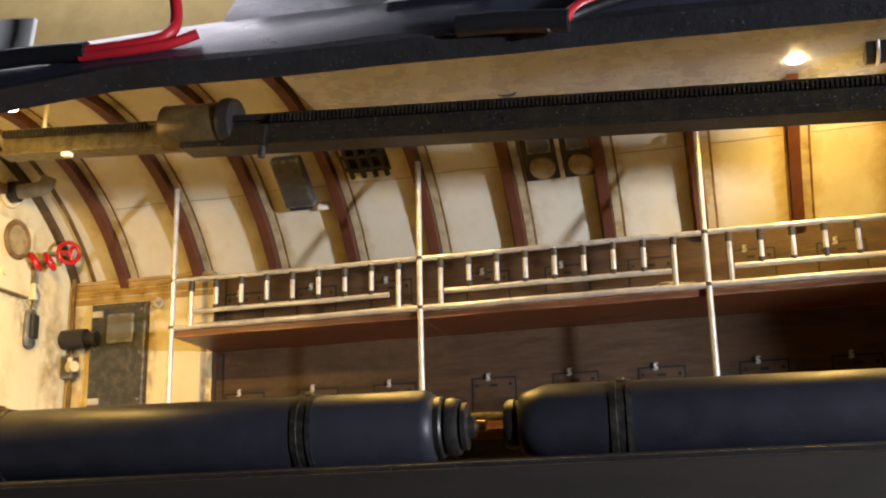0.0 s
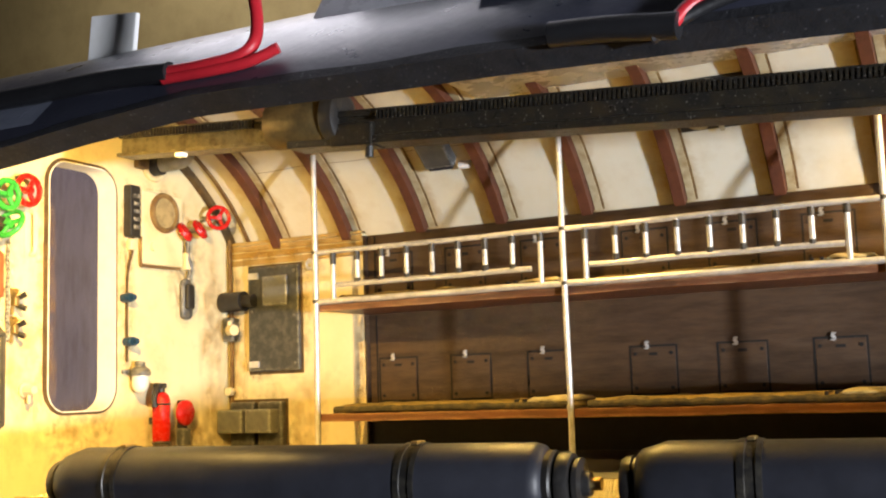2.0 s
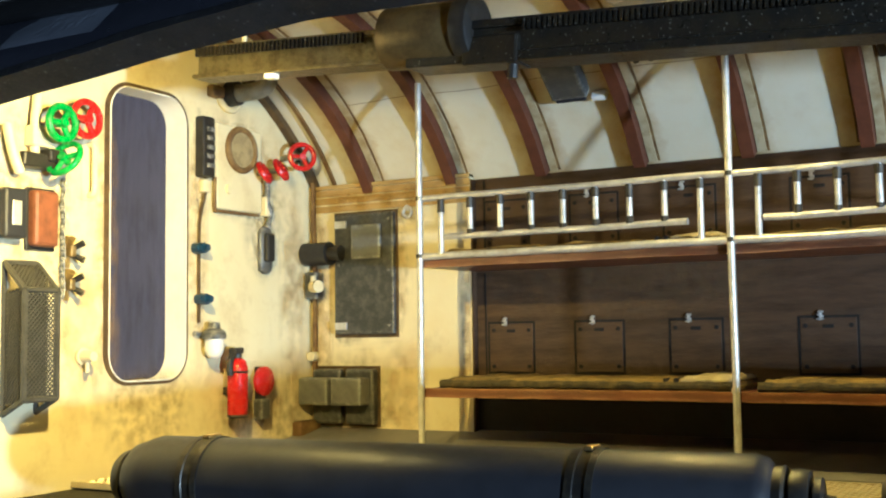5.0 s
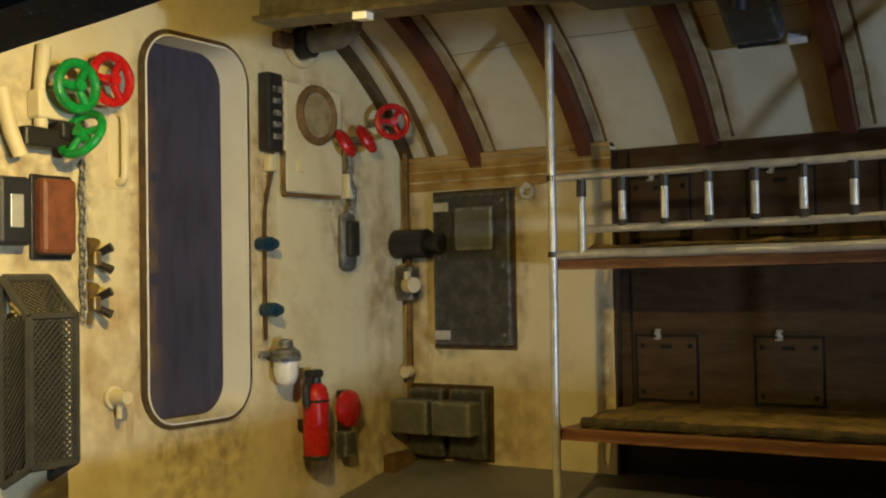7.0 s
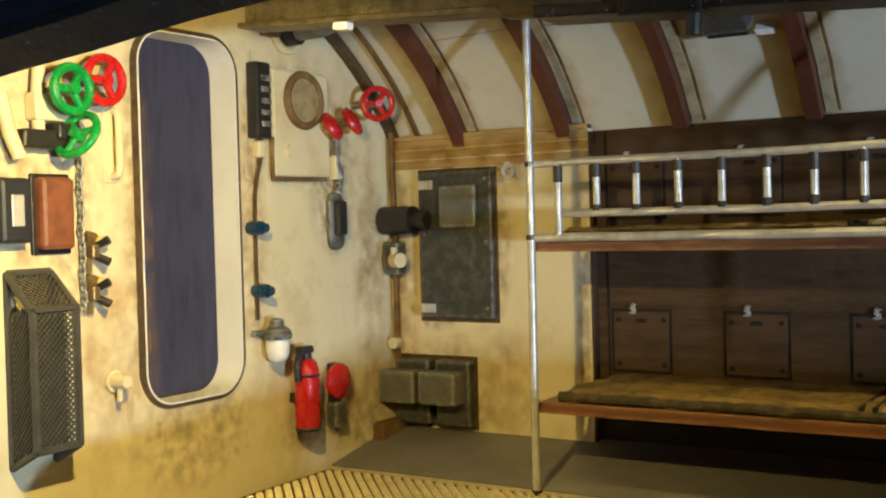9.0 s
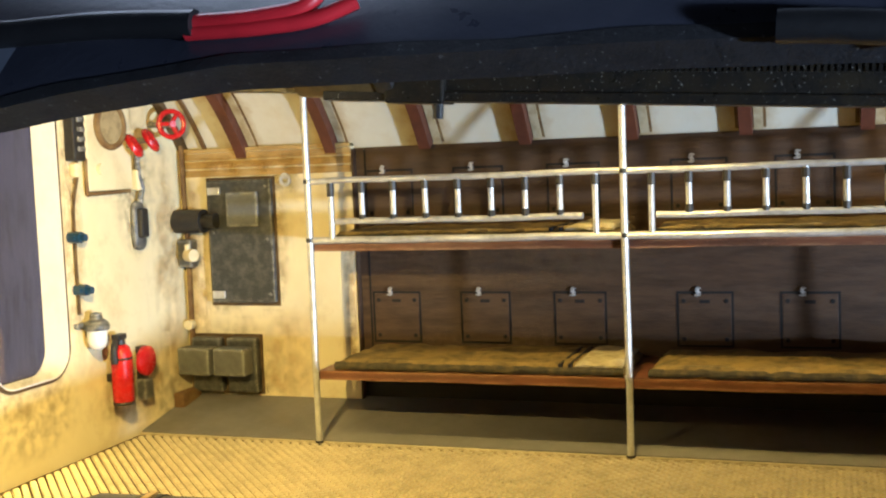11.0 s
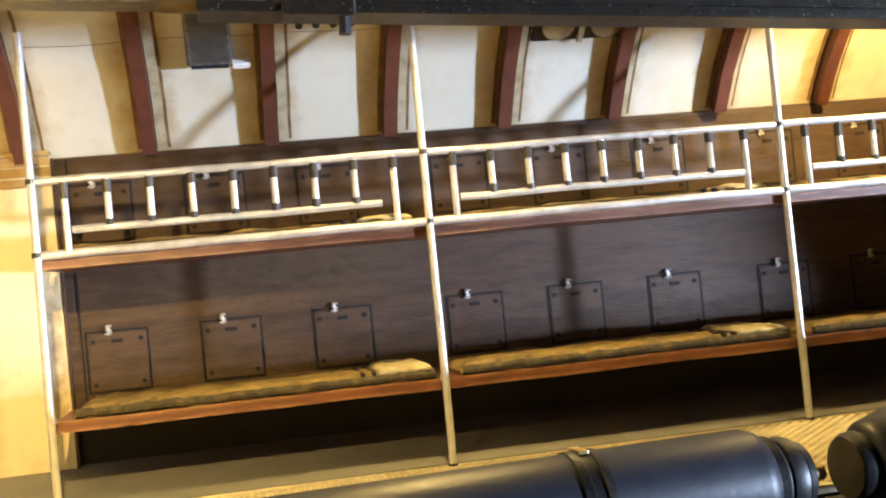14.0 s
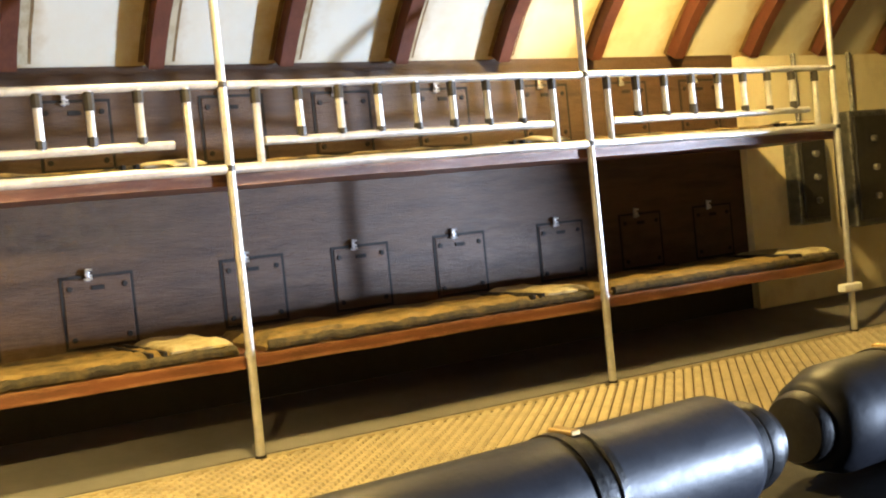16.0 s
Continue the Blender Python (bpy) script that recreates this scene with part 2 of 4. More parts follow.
def mesh_of(name, bm, material, smooth=False):
    me = bpy.data.meshes.new(name)
    bm.transform(Matrix.Scale(U, 4))
    bmesh.ops.recalc_face_normals(bm, faces=bm.faces)
    if smooth:
        for f in bm.faces:
            f.smooth = True
    bm.to_mesh(me)
    bm.free()
    me.materials.append(material)
    if smooth:
        me.set_sharp_from_angle(angle=radians(40))
    return me


def part(name, bm, material, parent, label="", smooth=False, kind=""):
    ob = new(name, mesh_of(name, bm, material, smooth))
    ob.parent = parent
    return tagged(ob, label, kind=kind)


def solid(name, bm, material, place=(0, 0, 0), label="", category="", group="", kind="", smooth=False):
    ob = new(name, mesh_of(name, bm, material, smooth))
    ob.matrix_world = pose(*(v * U for v in place))
    return tagged(ob, label, category, group, kind)


def box(bm, lo, hi, bevel=0.0, m=None):
    c = [(a + b) / 2 for a, b in zip(lo, hi)]
    d = [abs(b - a) for a, b in zip(lo, hi)]
    vs = bmesh.ops.create_cube(bm, size=1.0, matrix=Matrix.Translation(c) @ Matrix.Diagonal((*d, 1)))["verts"]
    if bevel:
        es = {e for v in vs for e in v.link_edges}
        vs = [v for f in bmesh.ops.bevel(bm, geom=list(es), offset=bevel, segments=2, affect="EDGES", profile=0.5)["faces"] for v in f.verts] + [v for v in vs if v.is_valid]
    if m:
        bmesh.ops.transform(bm, matrix=m, verts=list(set(vs)))
    return bm


def rod(bm, a, b, r, r2=None, seg=12, caps=True):
    a, b = Vector(a), Vector(b)
    d = b - a
    m = Matrix.Translation((a + b) / 2) @ d.to_track_quat("Z", "Y").to_matrix().to_4x4()
    bmesh.ops.create_cone(bm, cap_ends=caps, segments=seg, radius1=r, radius2=r if r2 is None else r2, depth=d.length, matrix=m)
    return bm


def lathe(bm, prof, axis_m=None, seg=32):
    """prof: (along, radius) pairs turned about x."""
    rings = []
    for x, r in prof:
        rings.append([bm.verts.new((x, r * math.cos(2 * math.pi * k / seg), r * math.sin(2 * math.pi * k / seg))) for k in range(seg)])
    for p, q in zip(rings, rings[1:]):
        for k in range(seg):
            bm.faces.new((p[k], p[(k + 1) % seg], q[(k + 1) % seg], q[k]))
    bm.faces.new(rings[0])
    bm.faces.new(list(reversed(rings[-1])))
    if axis_m:
        bmesh.ops.transform(bm, matrix=axis_m, verts=[v for r in rings for v in r])
    return bm


def tube(bm, pts, r, seg=8):
    """A round tube swept along points."""
    pts = [Vector(p) for p in pts]
    rings = []
    up = Vector((0.13, 0.21, 0.97)).normalized()
    for i, p in enumerate(pts):
        d = (pts[min(i + 1, len(pts) - 1)] - pts[max(i - 1, 0)]).normalized()
        s = d.cross(up)
        if s.length < 0.05:
            s = d.cross(Vector((1, 0, 0)))
        s.normalize()
        u = s.cross(d)
        rings.append([bm.verts.new(p + r * (math.cos(2 * math.pi * k / seg) * s + math.sin(2 * math.pi * k / seg) * u)) for k in range(seg)])
    for p, q in zip(rings, rings[1:]):
        for k in range(seg):
            bm.faces.new((p[k], p[(k + 1) % seg], q[(k + 1) % seg], q[k]))
    bm.faces.new(rings[0])
    bm.faces.new(list(reversed(rings[-1])))
    return bm


def torus(bm, R, r, m=None, seg=28, sub=8, arc=1.0, start=0.0):
    n = seg if arc >= 1 else seg + 1
    rings = []
    for i in range(n):
        a = 2 * math.pi * (start + arc * i / seg)
        rings.append([bm.verts.new(((R + r * math.cos(2 * math.pi * k / sub)) * math.cos(a), (R + r * math.cos(2 * math.pi * k / sub)) * math.sin(a), r * math.sin(2 * math.pi * k / sub))) for k in range(sub)])
    pairs = list(zip(rings, rings[1:])) + ([(rings[-1], rings[0])] if arc >= 1 else [])
    for p, q in pairs:
        for k in range(sub):
            bm.faces.new((p[k], p[(k + 1) % sub], q[(k + 1) % sub], q[k]))
    if m:
        bmesh.ops.transform(bm, matrix=m, verts=[v for r_ in rings for v in r_])
    return bm


def smoothpath(pts, n=8):
    """Catmull-Rom through points."""
    P = [Vector(p) for p in pts]
    out = []
    for i in range(len(P) - 1):
        a, b, c, d = P[max(i - 1, 0)], P[i], P[i + 1], P[min(i + 2, len(P) - 1)]
        for k in range(n):
            t = k / n
            out.append(0.5 * (2 * b + (c - a) * t + (2 * a - 5 * b + 4 * c - d) * t * t + (3 * b - a - 3 * c + d) * t ** 3))
    return out + [P[-1]]


def interp(x, table):
    return float(np.interp(x, [a for a, _ in table], [b for _, b in table]))


# ---- the hull ----
YC, ZC, RI, RO = -1.05, 0.667, 2.14, 2.26
X0, X1 = -1.35, 9.2
EDGE = [(-1.7, 59), (-0.75, 55.5), (-0.45, 54), (-0.05, 52.3), (0.3, 50.5), (0.65, 49.2), (1.0, 48), (1.35, 47.7), (1.75, 46.9), (2.2, 46.4), (2.7, 46.3), (3.2, 46.2), (3.8, 46.8), (5, 48.5), (10, 50)]
# how far the near side of the shell is pulled inward along the boat
PULL = [(-1, 0.03), (0.3, 0.05), (1.0, 0.06), (1.35, 0.08), (1.75, 0.12), (2.2, 0.15), (2.7, 0.17), (3.2, 0.20), (5, 0.22)]


def arc_pt(x, a, r):
    s = min(1.2, max(0.0, (-a - 12.0) / 36.0))
    r -= interp(x, PULL) * s * s
    a = radians(a)
    return Vector((x, YC + r * math.sin(a), ZC + r * math.cos(a)))


FAR = 56.5

def shell(r, x0, x1, a0_of, a1, nx=48, na=40, thick=0.0):
    bm = bmesh.new()
    rows = []
    for i in range(nx + 1):
        x = x0 + (x1 - x0) * i / nx
        a0 = a0_of(x)
        rows.append([bm.verts.new(arc_pt(x, a0 + (a1 - a0) * k / na, r)) for k in range(na + 1)])
    if thick:
        rows2 = [[bm.verts.new(arc_pt(x0 + (x1 - x0) * i / nx, a0_of(x0 + (x1 - x0) * i / nx) * 1.0 + (a1 - a0_of(x0 + (x1 - x0) * i / nx)) * k / na, r + thick)) for k in range(na + 1)] for i in range(nx + 1)]
    for i in range(nx):
        for k in range(na):
            bm.faces.new((rows[i][k], rows[i + 1][k], rows[i + 1][k + 1], rows[i][k + 1]))
            if thick:
                bm.faces.new((rows2[i][k], rows2[i][k + 1], rows2[i + 1][k + 1], rows2[i + 1][k]))
        if thick:
            for k in (0, na):
                bm.faces.new((rows[i][k], rows2[i][k], rows2[i + 1][k], rows[i + 1][k]))
    if thick:
        for i in (0, nx):
            for k in range(na):
                bm.faces.new((rows[i][k], rows[i][k + 1], rows2[i][k + 1], rows2[i][k]))
    return bm


edge = lambda x: -interp(x, EDGE)
solid("ceiling", shell(RI, X0, X1, lambda x: edge(x) + 1.4, FAR, thick=0.05), CREAM_CEIL, label="cream painted curved ceiling lining, rust stained", category="ceiling", kind="structure", smooth=True)
solid("hull_shell", shell(RI + 0.055, X0 - 0.3, X1, lambda x: edge(x) + 0.6, FAR + 25, thick=RO - RI - 0.055), HULL, label="grey painted outer hull shell, cut open along the side", category="hull", kind="structure", smooth=True)

RIBX = [-0.835 + 0.69 * k for k in range(14)]


def arc_bar(x, w, a0, a1, r0, r1, n=26):
    """A curved bar of width w along the hull from angle a0 to a1 between radii r0 and r1."""
    bm = bmesh.new()
    rings = []
    for k in range(n + 1):
        a = a0 + (a1 - a0) * k / n
        j = 0.004 * noise.noise(Vector((x * 3, a * 0.2, 1)))
        rings.append([bm.verts.new(arc_pt(x + s * w / 2 + j, a, r)) for s, r in ((-1, r0), (1, r0), (1, r1), (-1, r1))])
    for p, q in zip(rings, rings[1:]):
        for k in range(4):
            bm.faces.new((p[k], p[(k + 1) % 4], q[(k + 1) % 4], q[k]))
    bm.faces.new(rings[0])
    bm.faces.new(list(reversed(rings[-1])))
    return bm


for i, x in enumerate(RIBX):
    rib = thing("hull_rib", (0, 0, 0), "red-brown wooden hull rib curving up the cream ceiling", "rib", "hull ribs")
    far = FAR - 1.0 if x > -0.5 else FAR - 0.5
    part("rib_bar", arc_bar(x, 0.078, edge(x) + 5, far, RI - 0.085, RI - 0.001), RIB, rib)
    part("rib_flange", arc_bar(x + 0.072, 0.055, edge(x) + 5, far, RI - 0.014, RI - 0.001), RIBFOOT, rib, "dirty cream flange beside the rib")
    part("rust_line", arc_bar(x - 0.055, 0.024, edge(x) + 5, far, RI - 0.005, RI - 0.001), RUST_STAIN, rib, "brown rust wash along the rib")
    part("rust_line", arc_bar(x + 0.108, 0.018, edge(x) + 5, far, RI - 0.005, RI - 0.001), RUST_STAIN, rib, "brown rust wash along the flange")

# dark cut edge of the hull opening
bm = bmesh.new()
rings = []
N = 140
for i in range(N + 1):
    x = X0 - 0.3 + (X1 - X0 + 0.3) * i / N
    a = edge(x)
    w = 0.5 * noise.noise(Vector((x * 2.2, 0, 3)))
    rings.append([bm.verts.new(arc_pt(x, aa, r)) for aa, r in ((a + 0.3 * w, RI - 0.012), (a - 0.2 + 0.2 * w, RO + 0.006), (a + 1.3 + w * 1.2, RO + 0.006), (a + 1.5, RI - 0.012))])
for p, q in zip(rings, rings[1:]):
    for k in range(4):
        bm.faces.new((p[k], p[(k + 1) % 4], q[(k + 1) % 4], q[k]))
bm.faces.new(rings[0])
bm.faces.new(list(reversed(rings[-1])))
solid("hull_cut_edge", bm, HULL_EDGE, label="rough black painted cut edge of the hull", category="hull edge", kind="structure", smooth=True)

# ---- far side: cream end wall, dark board, platform, floor ----
YW, YB, ZTOP = 0.66, 0.72, 1.86
bm = box(bmesh.new(), (X0, YW, -0.1), (0.0, YW + 0.10, 1.90))
wall = solid("wall_side_left", bm, CREAM, label="cream painted side wall with rust streaks", category="wall", kind="structure")
bm = bmesh.new()
for z in (1.70, 1.76, 1.82):
    box(bm, (X0, YW - 0.012, z), (0.0, YW - 0.001, z + 0.048), 0.004)
box(bm, (X0, YW - 0.02, 1.872), (0.0, YW + 0.09, 1.90), 0.004)
solid("trim_ledge", bm, OCHRE, label="ribbed ochre-stained ledge under the ceiling", category="trim", kind="structure")
bm = box(bmesh.new(), (0.0, YB, -0.1), (5.93, YB + 0.06, ZTOP))
solid("wall_bunk_board", bm, BOARD, label="dark brown board behind the bunks", category="wall", kind="structure")
bm = box(bmesh.new(), (0.0015, YW - 0.004, 0.12), (0.016, YB - 0.012, ZTOP - 0.004), 0.002)
solid("trim_board_end", bm, BOARD, label="brown board edge covering the end of the cream wall", category="trim", kind="structure")
for z0, z1 in ((0.46, 1.205), (1.27, ZTOP - 0.01)):
    bm = box(bmesh.new(), (0.071, YB - 0.0045, z0), (0.083, YB - 0.0005, z1))
    solid("trim_board_joint", bm, GROOVE, label="black vertical joint in the brown board", category="joint", kind="structure")
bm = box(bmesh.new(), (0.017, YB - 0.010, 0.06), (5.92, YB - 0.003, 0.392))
solid("wall_bunk_shade", bm, UNDER, label="black sheet put in for the shade under the lower bunk", category="wall", kind="structure")
bm = box(bmesh.new(), (5.93, YW, -0.1), (X1, YW + 0.10, 1.84))
solid("wall_side_right", bm, CREAM, label="cream painted side wall past the bunks", category="wall", kind="structure")

bm = bmesh.new()
vs = [bm.verts.new(p) for p in ((X0, 0, 0), (X1, 0, 0), (X1, 0.9, 0.17), (X0, 0.9, 0.17), (X0, 0, -0.06), (X1, 0, -0.06), (X1, 0.9, 0.11), (X0, 0.9, 0.11))]
for f in ((0, 1, 2, 3), (7, 6, 5, 4), (0, 4, 5, 1), (3, 2, 6, 7), (1, 5, 6, 2), (0, 3, 7, 4)):
    bm.faces.new([vs[k] for k in f])
solid("floor_platform", bm, DECK, label="dark grey sloping deck plate under the bunks", category="floor", kind="structure")
bm = box(bmesh.new(), (X0 - 0.1, -2.75, -0.16), (X1, 0.0, -0.05))
solid("floor", bm, UNDER, label="black bilge floor under the grating", category="floor", kind="structure")

# chequered metal walkway: raised diamonds over a dirty tray
grating = thing("floor_grating", (0, 0, 0), "brass-coloured diamond-pattern metal walkway with dark grooves", "grating", kind="structure")
y0, y1 = -1.62, -0.030
part("tray", box(bmesh.new(), (X0 + 0.002, y0, -0.045), (X1 - 0.002, y1, -0.020)), RUST_DARK, grating, "dark dirty tray between the diamonds")
DX, DY = 0.034, 0.036
verts, faces = [], []
rows, cols = int((y1 - y0) / DY), int((X1 - X0) / (2 * DX))
for r in range(1, rows):
    for c in range(1, cols):
        cx, cy = X0 + (2 * c + r % 2) * DX, y0 + r * DY
        lift = 0.0015 * noise.noise(Vector((cx * 3, cy * 3, 2)))
        n = len(verts)
        for k, z in ((0.86, -0.0205), (0.52, -0.004 + lift)):
            verts += [(cx - k * DX, cy, z), (cx, cy - k * DY, z), (cx + k * DX, cy, z), (cx, cy + k * DY, z)]
        faces += [(n + 4, n + 5, n + 6, n + 7)] + [(n + q, n + (q + 1) % 4, n + 4 + (q + 1) % 4, n + 4 + q) for q in range(4)]
me = bpy.data.meshes.new("diamonds")
me.from_pydata([tuple(v * U for v in p) for p in verts], [], faces)
me.materials.append(GRATE)
diamonds = new("diamonds", me)
diamonds.parent = grating
tagged(diamonds, "raised brass-coloured diamonds", kind="stuff")
bm = box(bmesh.new(), (X0, -0.028, -0.04), (X1, -0.006, -0.004), 0.004)
box(bm, (X0, y0 - 0.02, -0.04), (X1, y0 + 0.02, -0.004), 0.004)
part("edge_bar", bm, GRATE, grating)


# ---- bulkhead with its oval doorway ----
def round_rect(y0, y1, z0, z1, r, n=10):
    pts = []
    for cy, cz, a0 in ((y1 - r, z1 - r, 0), (y0 + r, z1 - r, 90), (y0 + r, z0 + r, 180), (y1 - r, z0 + r, 270)):
        for k in range(n + 1):
            a = radians(a0 + 90 * k / n)
            pts.append((cy + r * math.cos(a), cz + r * math.sin(a)))
    return pts


DOOR = (-1.365, -0.705, 0.53, 2.325, 0.17)


def plate_with_hole(x0, x1, outer, hole):
    bm = bmesh.new()
    layers = []
    for x in (x0, x1):
        o = [bm.verts.new((x, y, z)) for y, z in outer]
        h = [bm.verts.new((x, y, z)) for y, z in hole]
        es = [bm.edges.new((l[k], l[(k + 1) % len(l)])) for l in (o, h) for k in range(len(l))]
        bmesh.ops.triangle_fill(bm, edges=es, use_beauty=True)
        layers.append((o, h))
    for j in (0, 1):
        a, b = layers[0][j], layers[1][j]
        for k in range(len(a)):
            bm.faces.new((a[k], a[(k + 1) % len(a)], b[(k + 1) % len(b)], b[k]))
    return bm


outer = [(YC + RI * math.sin(radians(a)), ZC + RI * math.cos(radians(a))) for a in np.linspace(-88, 60, 50)]
outer += [(0.95, -0.12), (-2.95, -0.12)]
bulk = solid("wall_bulkhead", plate_with_hole(X0 - 0.06, X0, outer, round_rect(*DOOR)), CREAM, label="cream painted steel bulkhead with rust streaks", category="bulkhead", kind="structure")
hatch = thing("door_1", (X0, 0, 0), "open oval bulkhead doorway with a thick white jamb", "doorway", kind="structure")
jam = round_rect(DOOR[0], DOOR[1], DOOR[2], DOOR[3], DOOR[4], 12)
inn = round_rect(DOOR[0] + 0.006, DOOR[1] - 0.006, DOOR[2] + 0.006, DOOR[3] - 0.006, DOOR[4] - 0.01, 12)
part("jamb", plate_with_hole(-0.17, 0.006, jam, inn), WHITE, hatch, "thick white painted jamb", smooth=True)
out2 = round_rect(DOOR[0] - 0.045, DOOR[1] + 0.016, DOOR[2] - 0.02, DOOR[3] + 0.022, DOOR[4] + 0.03, 12)
part("rim", plate_with_hole(0.001, 0.006, out2, round_rect(DOOR[0] - 0.006, DOOR[1] + 0.003, DOOR[2] - 0.003, DOOR[3] + 0.003, DOOR[4], 12)), RUST_DARK, hatch, "rusty brown rim round the opening")
bm = box(bmesh.new(), (X0 - 0.23, -1.4, 0.3), (X0 - 0.175, -0.35, 2.45))
solid("backdrop_blue_panel", bm, BLUE, label="blue-grey brushed panel behind the doorway", category="panel", kind="structure")

# ---- bunks, posts and rails ----
POSTX = [0.0, 1.985, 4.02, 6.0]
bm = bmesh.new()


def plank(x0, x1, z0, z1, y0, y1, seed):
    bm = bmesh.new()
    box(bm, (x0, y0, z0), (x1, y1, z1))
    bmesh.ops.subdivide_edges(bm, edges=[e for e in bm.edges if abs(e.verts[0].co.x - e.verts[1].co.x) > 0.5], cuts=40)
    for v in bm.verts:
        v.co.z += 0.006 * noise.noise(Vector((v.co.x * 1.7, seed, 0)))
        if v.co.y < y0 + 0.01:
            v.co.y += 0.006 * noise.noise(Vector((v.co.x * 2.3, seed, 5)))
    return bm


for z0, z1, lab, seed in ((1.212, 1.262, "upper bunk shelf of red-brown stained wood", 1), (0.395, 0.452, "lower bunk shelf of red-brown stained wood", 2)):
    shelf = thing("bunk_shelf", (0, 0, 0), lab, "bunk", "bunk shelves")
    for k in range(3):
        part("shelf_board", plank(POSTX[k] + (0.0015 if k else 0), POSTX[k + 1] - 0.0015, z0 + 0.004, z1 - 0.003, 0.019, YB - 0.002, seed + k), BUNK, shelf)
    part("front_edge", plank(0.0, 5.99, z0, z1, -0.012, 0.018, seed + 7), BUNK, shelf, "red-brown front edge with chipped varnish")


def post(x):
    p = thing("bunk_post", (x, 0, 0), "thin worn silver metal post in front of the bunks", "post", "bunk posts")
    bm = bmesh.new()
    rings = []
    pts = [(0.006 * noise.noise(Vector((x, z, 2))), -0.036 + 0.006 * noise.noise(Vector((x, z, 7))), z) for z in np.linspace(0.0, 2.40, 30)]
    tube(bm, pts, 0.021, 10)
    part("pole", bm, STEEL, p, smooth=True)
    for z in (1.285, 1.653, 0.46):
        part("joint", rod(bmesh.new(), (0, -0.036, z - 0.013), (0, -0.036, z + 0.013), 0.0245, seg=12), STEEL_DARK if z != 0.46 else STEEL, p, "blackened soldered joint")
    part("foot", rod(bmesh.new(), (0, -0.036, -0.006), (0, -0.036, 0.006), 0.026, seg=12), STEEL_DARK, p)
    return p


for x in POSTX:
    p = post(x)
part("clip", box(bmesh.new(), (-0.10, -0.075, 0.25), (0.07, -0.012, 0.30), 0.012), WHITE, p, "small white clip on the post")

for b in range(3):
    xa, xb = POSTX[b], POSTX[b + 1]
    g = thing("guard_rail", (xa, -0.03, 0), "worn silver tubular guard rail on the upper bunk", "guard rail", "bunk guard rails")
    wl = xb - xa
    wob = lambda x, s: 0.005 * noise.noise(Vector((x * 2.5 + xa, s, 0)))
    for nm, z, x0, x1, r in (("top_rail", 1.653, 0.0, wl, 0.0195), ("bottom_rail", 1.283, 0.0, wl, 0.0225), ("middle_rail", 1.40, 0.18, wl - 0.24, 0.0195)):
        part(nm, tube(bmesh.new(), [(x, wob(x, z), z + wob(x, z + 3)) for x in np.linspace(x0, x1, 24)], r, 9), STEEL, g, smooth=True)
    xs = [0.155 + 0.208 * k for k in range(9)]
    for k, x in enumerate(xs):
        end = k in (0, 8)
        tilt = 0.006 * noise.noise(Vector((x * 5 + xa, 1, 1)))
        bal = part("end_baluster" if end else "baluster", tube(bmesh.new(), [(x + tilt * s, 0, z) for s, z in ((0, 1.645), (0.5, 1.5), (1, 1.285 if end else 1.405))], 0.0185, 9), STEEL, g, smooth=True)
        part("joint", rod(bmesh.new(), (x, 0, 1.638), (x, 0, 1.588 - 0.05 * abs(noise.noise(Vector((x * 9 + xa, 3, 3))))), 0.0235, seg=9), STEEL_DARK, bal)
        if not end:
            part("joint", rod(bmesh.new(), (x + tilt, 0, 1.41), (x + tilt, 0, 1.436 + 0.05 * abs(noise.noise(Vector((x * 7 + xa, 5, 3))))), 0.0235, seg=9), STEEL_DARK, bal)

# locker doors let into the board
LOCK_LOW = [0.092, 0.728, 1.37, 2.165, 2.793, 3.434, 4.165, 4.805, 5.44]


def locker(x, z0, z1, w, grp):
    t = thing("locker_door", (x, YB, z0), "dark brown locker door with corner rivets and a small latch", "locker door", grp)
    h = z1 - z0
    part("door_panel", box(bmesh.new(), (0.015, -0.006, 0.015), (w - 0.015, 0.0, h - 0.015), 0.003), BOARD, t)
    bm = bmesh.new()
    for lo, hi in (((0, 0), (w, 0.014)), ((0, h - 0.014), (w, h)), ((0, 0.014), (0.014, h - 0.014)), ((w - 0.014, 0.014), (w, h - 0.014))):
        box(bm, (lo[0], -0.003, lo[1]), (hi[0], 0.0, hi[1]))
    part("door_gap", bm, GROOVE, t, "thin black gap round the door")
    for px, pz in ((0.045, 0.05), (w - 0.045, 0.05), (0.045, h - 0.06), (w - 0.045, h - 0.06)):
        part("rivet", rod(bmesh.new(), (px, -0.011, pz), (px, -0.004, pz), 0.013, 0.015, seg=10), GROOVE, t)
    part("slot", box(bmesh.new(), (w / 2 - 0.032, -0.009, h - 0.075), (w / 2 + 0.032, -0.005, h - 0.053), 0.004), GROOVE, t)
    bm = tube(bmesh.new(), [(w * 0.38 + dx, -0.016 - 0.006 * (k % 2), h + dz) for k, (dx, dz) in enumerate(((-0.02, -0.022), (0.018, -0.02), (0.016, -0.004), (-0.014, 0.002), (-0.012, 0.02), (0.02, 0.022)))], 0.0055, 6)
    box(bm, (w * 0.38 - 0.008, -0.018, h - 0.03), (w * 0.38 + 0.008, -0.002, h + 0.03), 0.003)
    part("latch", bm, STEEL, t, "small shiny silver latch")
    return t


for x in LOCK_LOW:
    locker(x, 0.516, 0.87, 0.352, "lower locker doors")
for x in LOCK_LOW:
    locker(x - 0.02, 1.36, 1.705, 0.352, "upper locker doors")


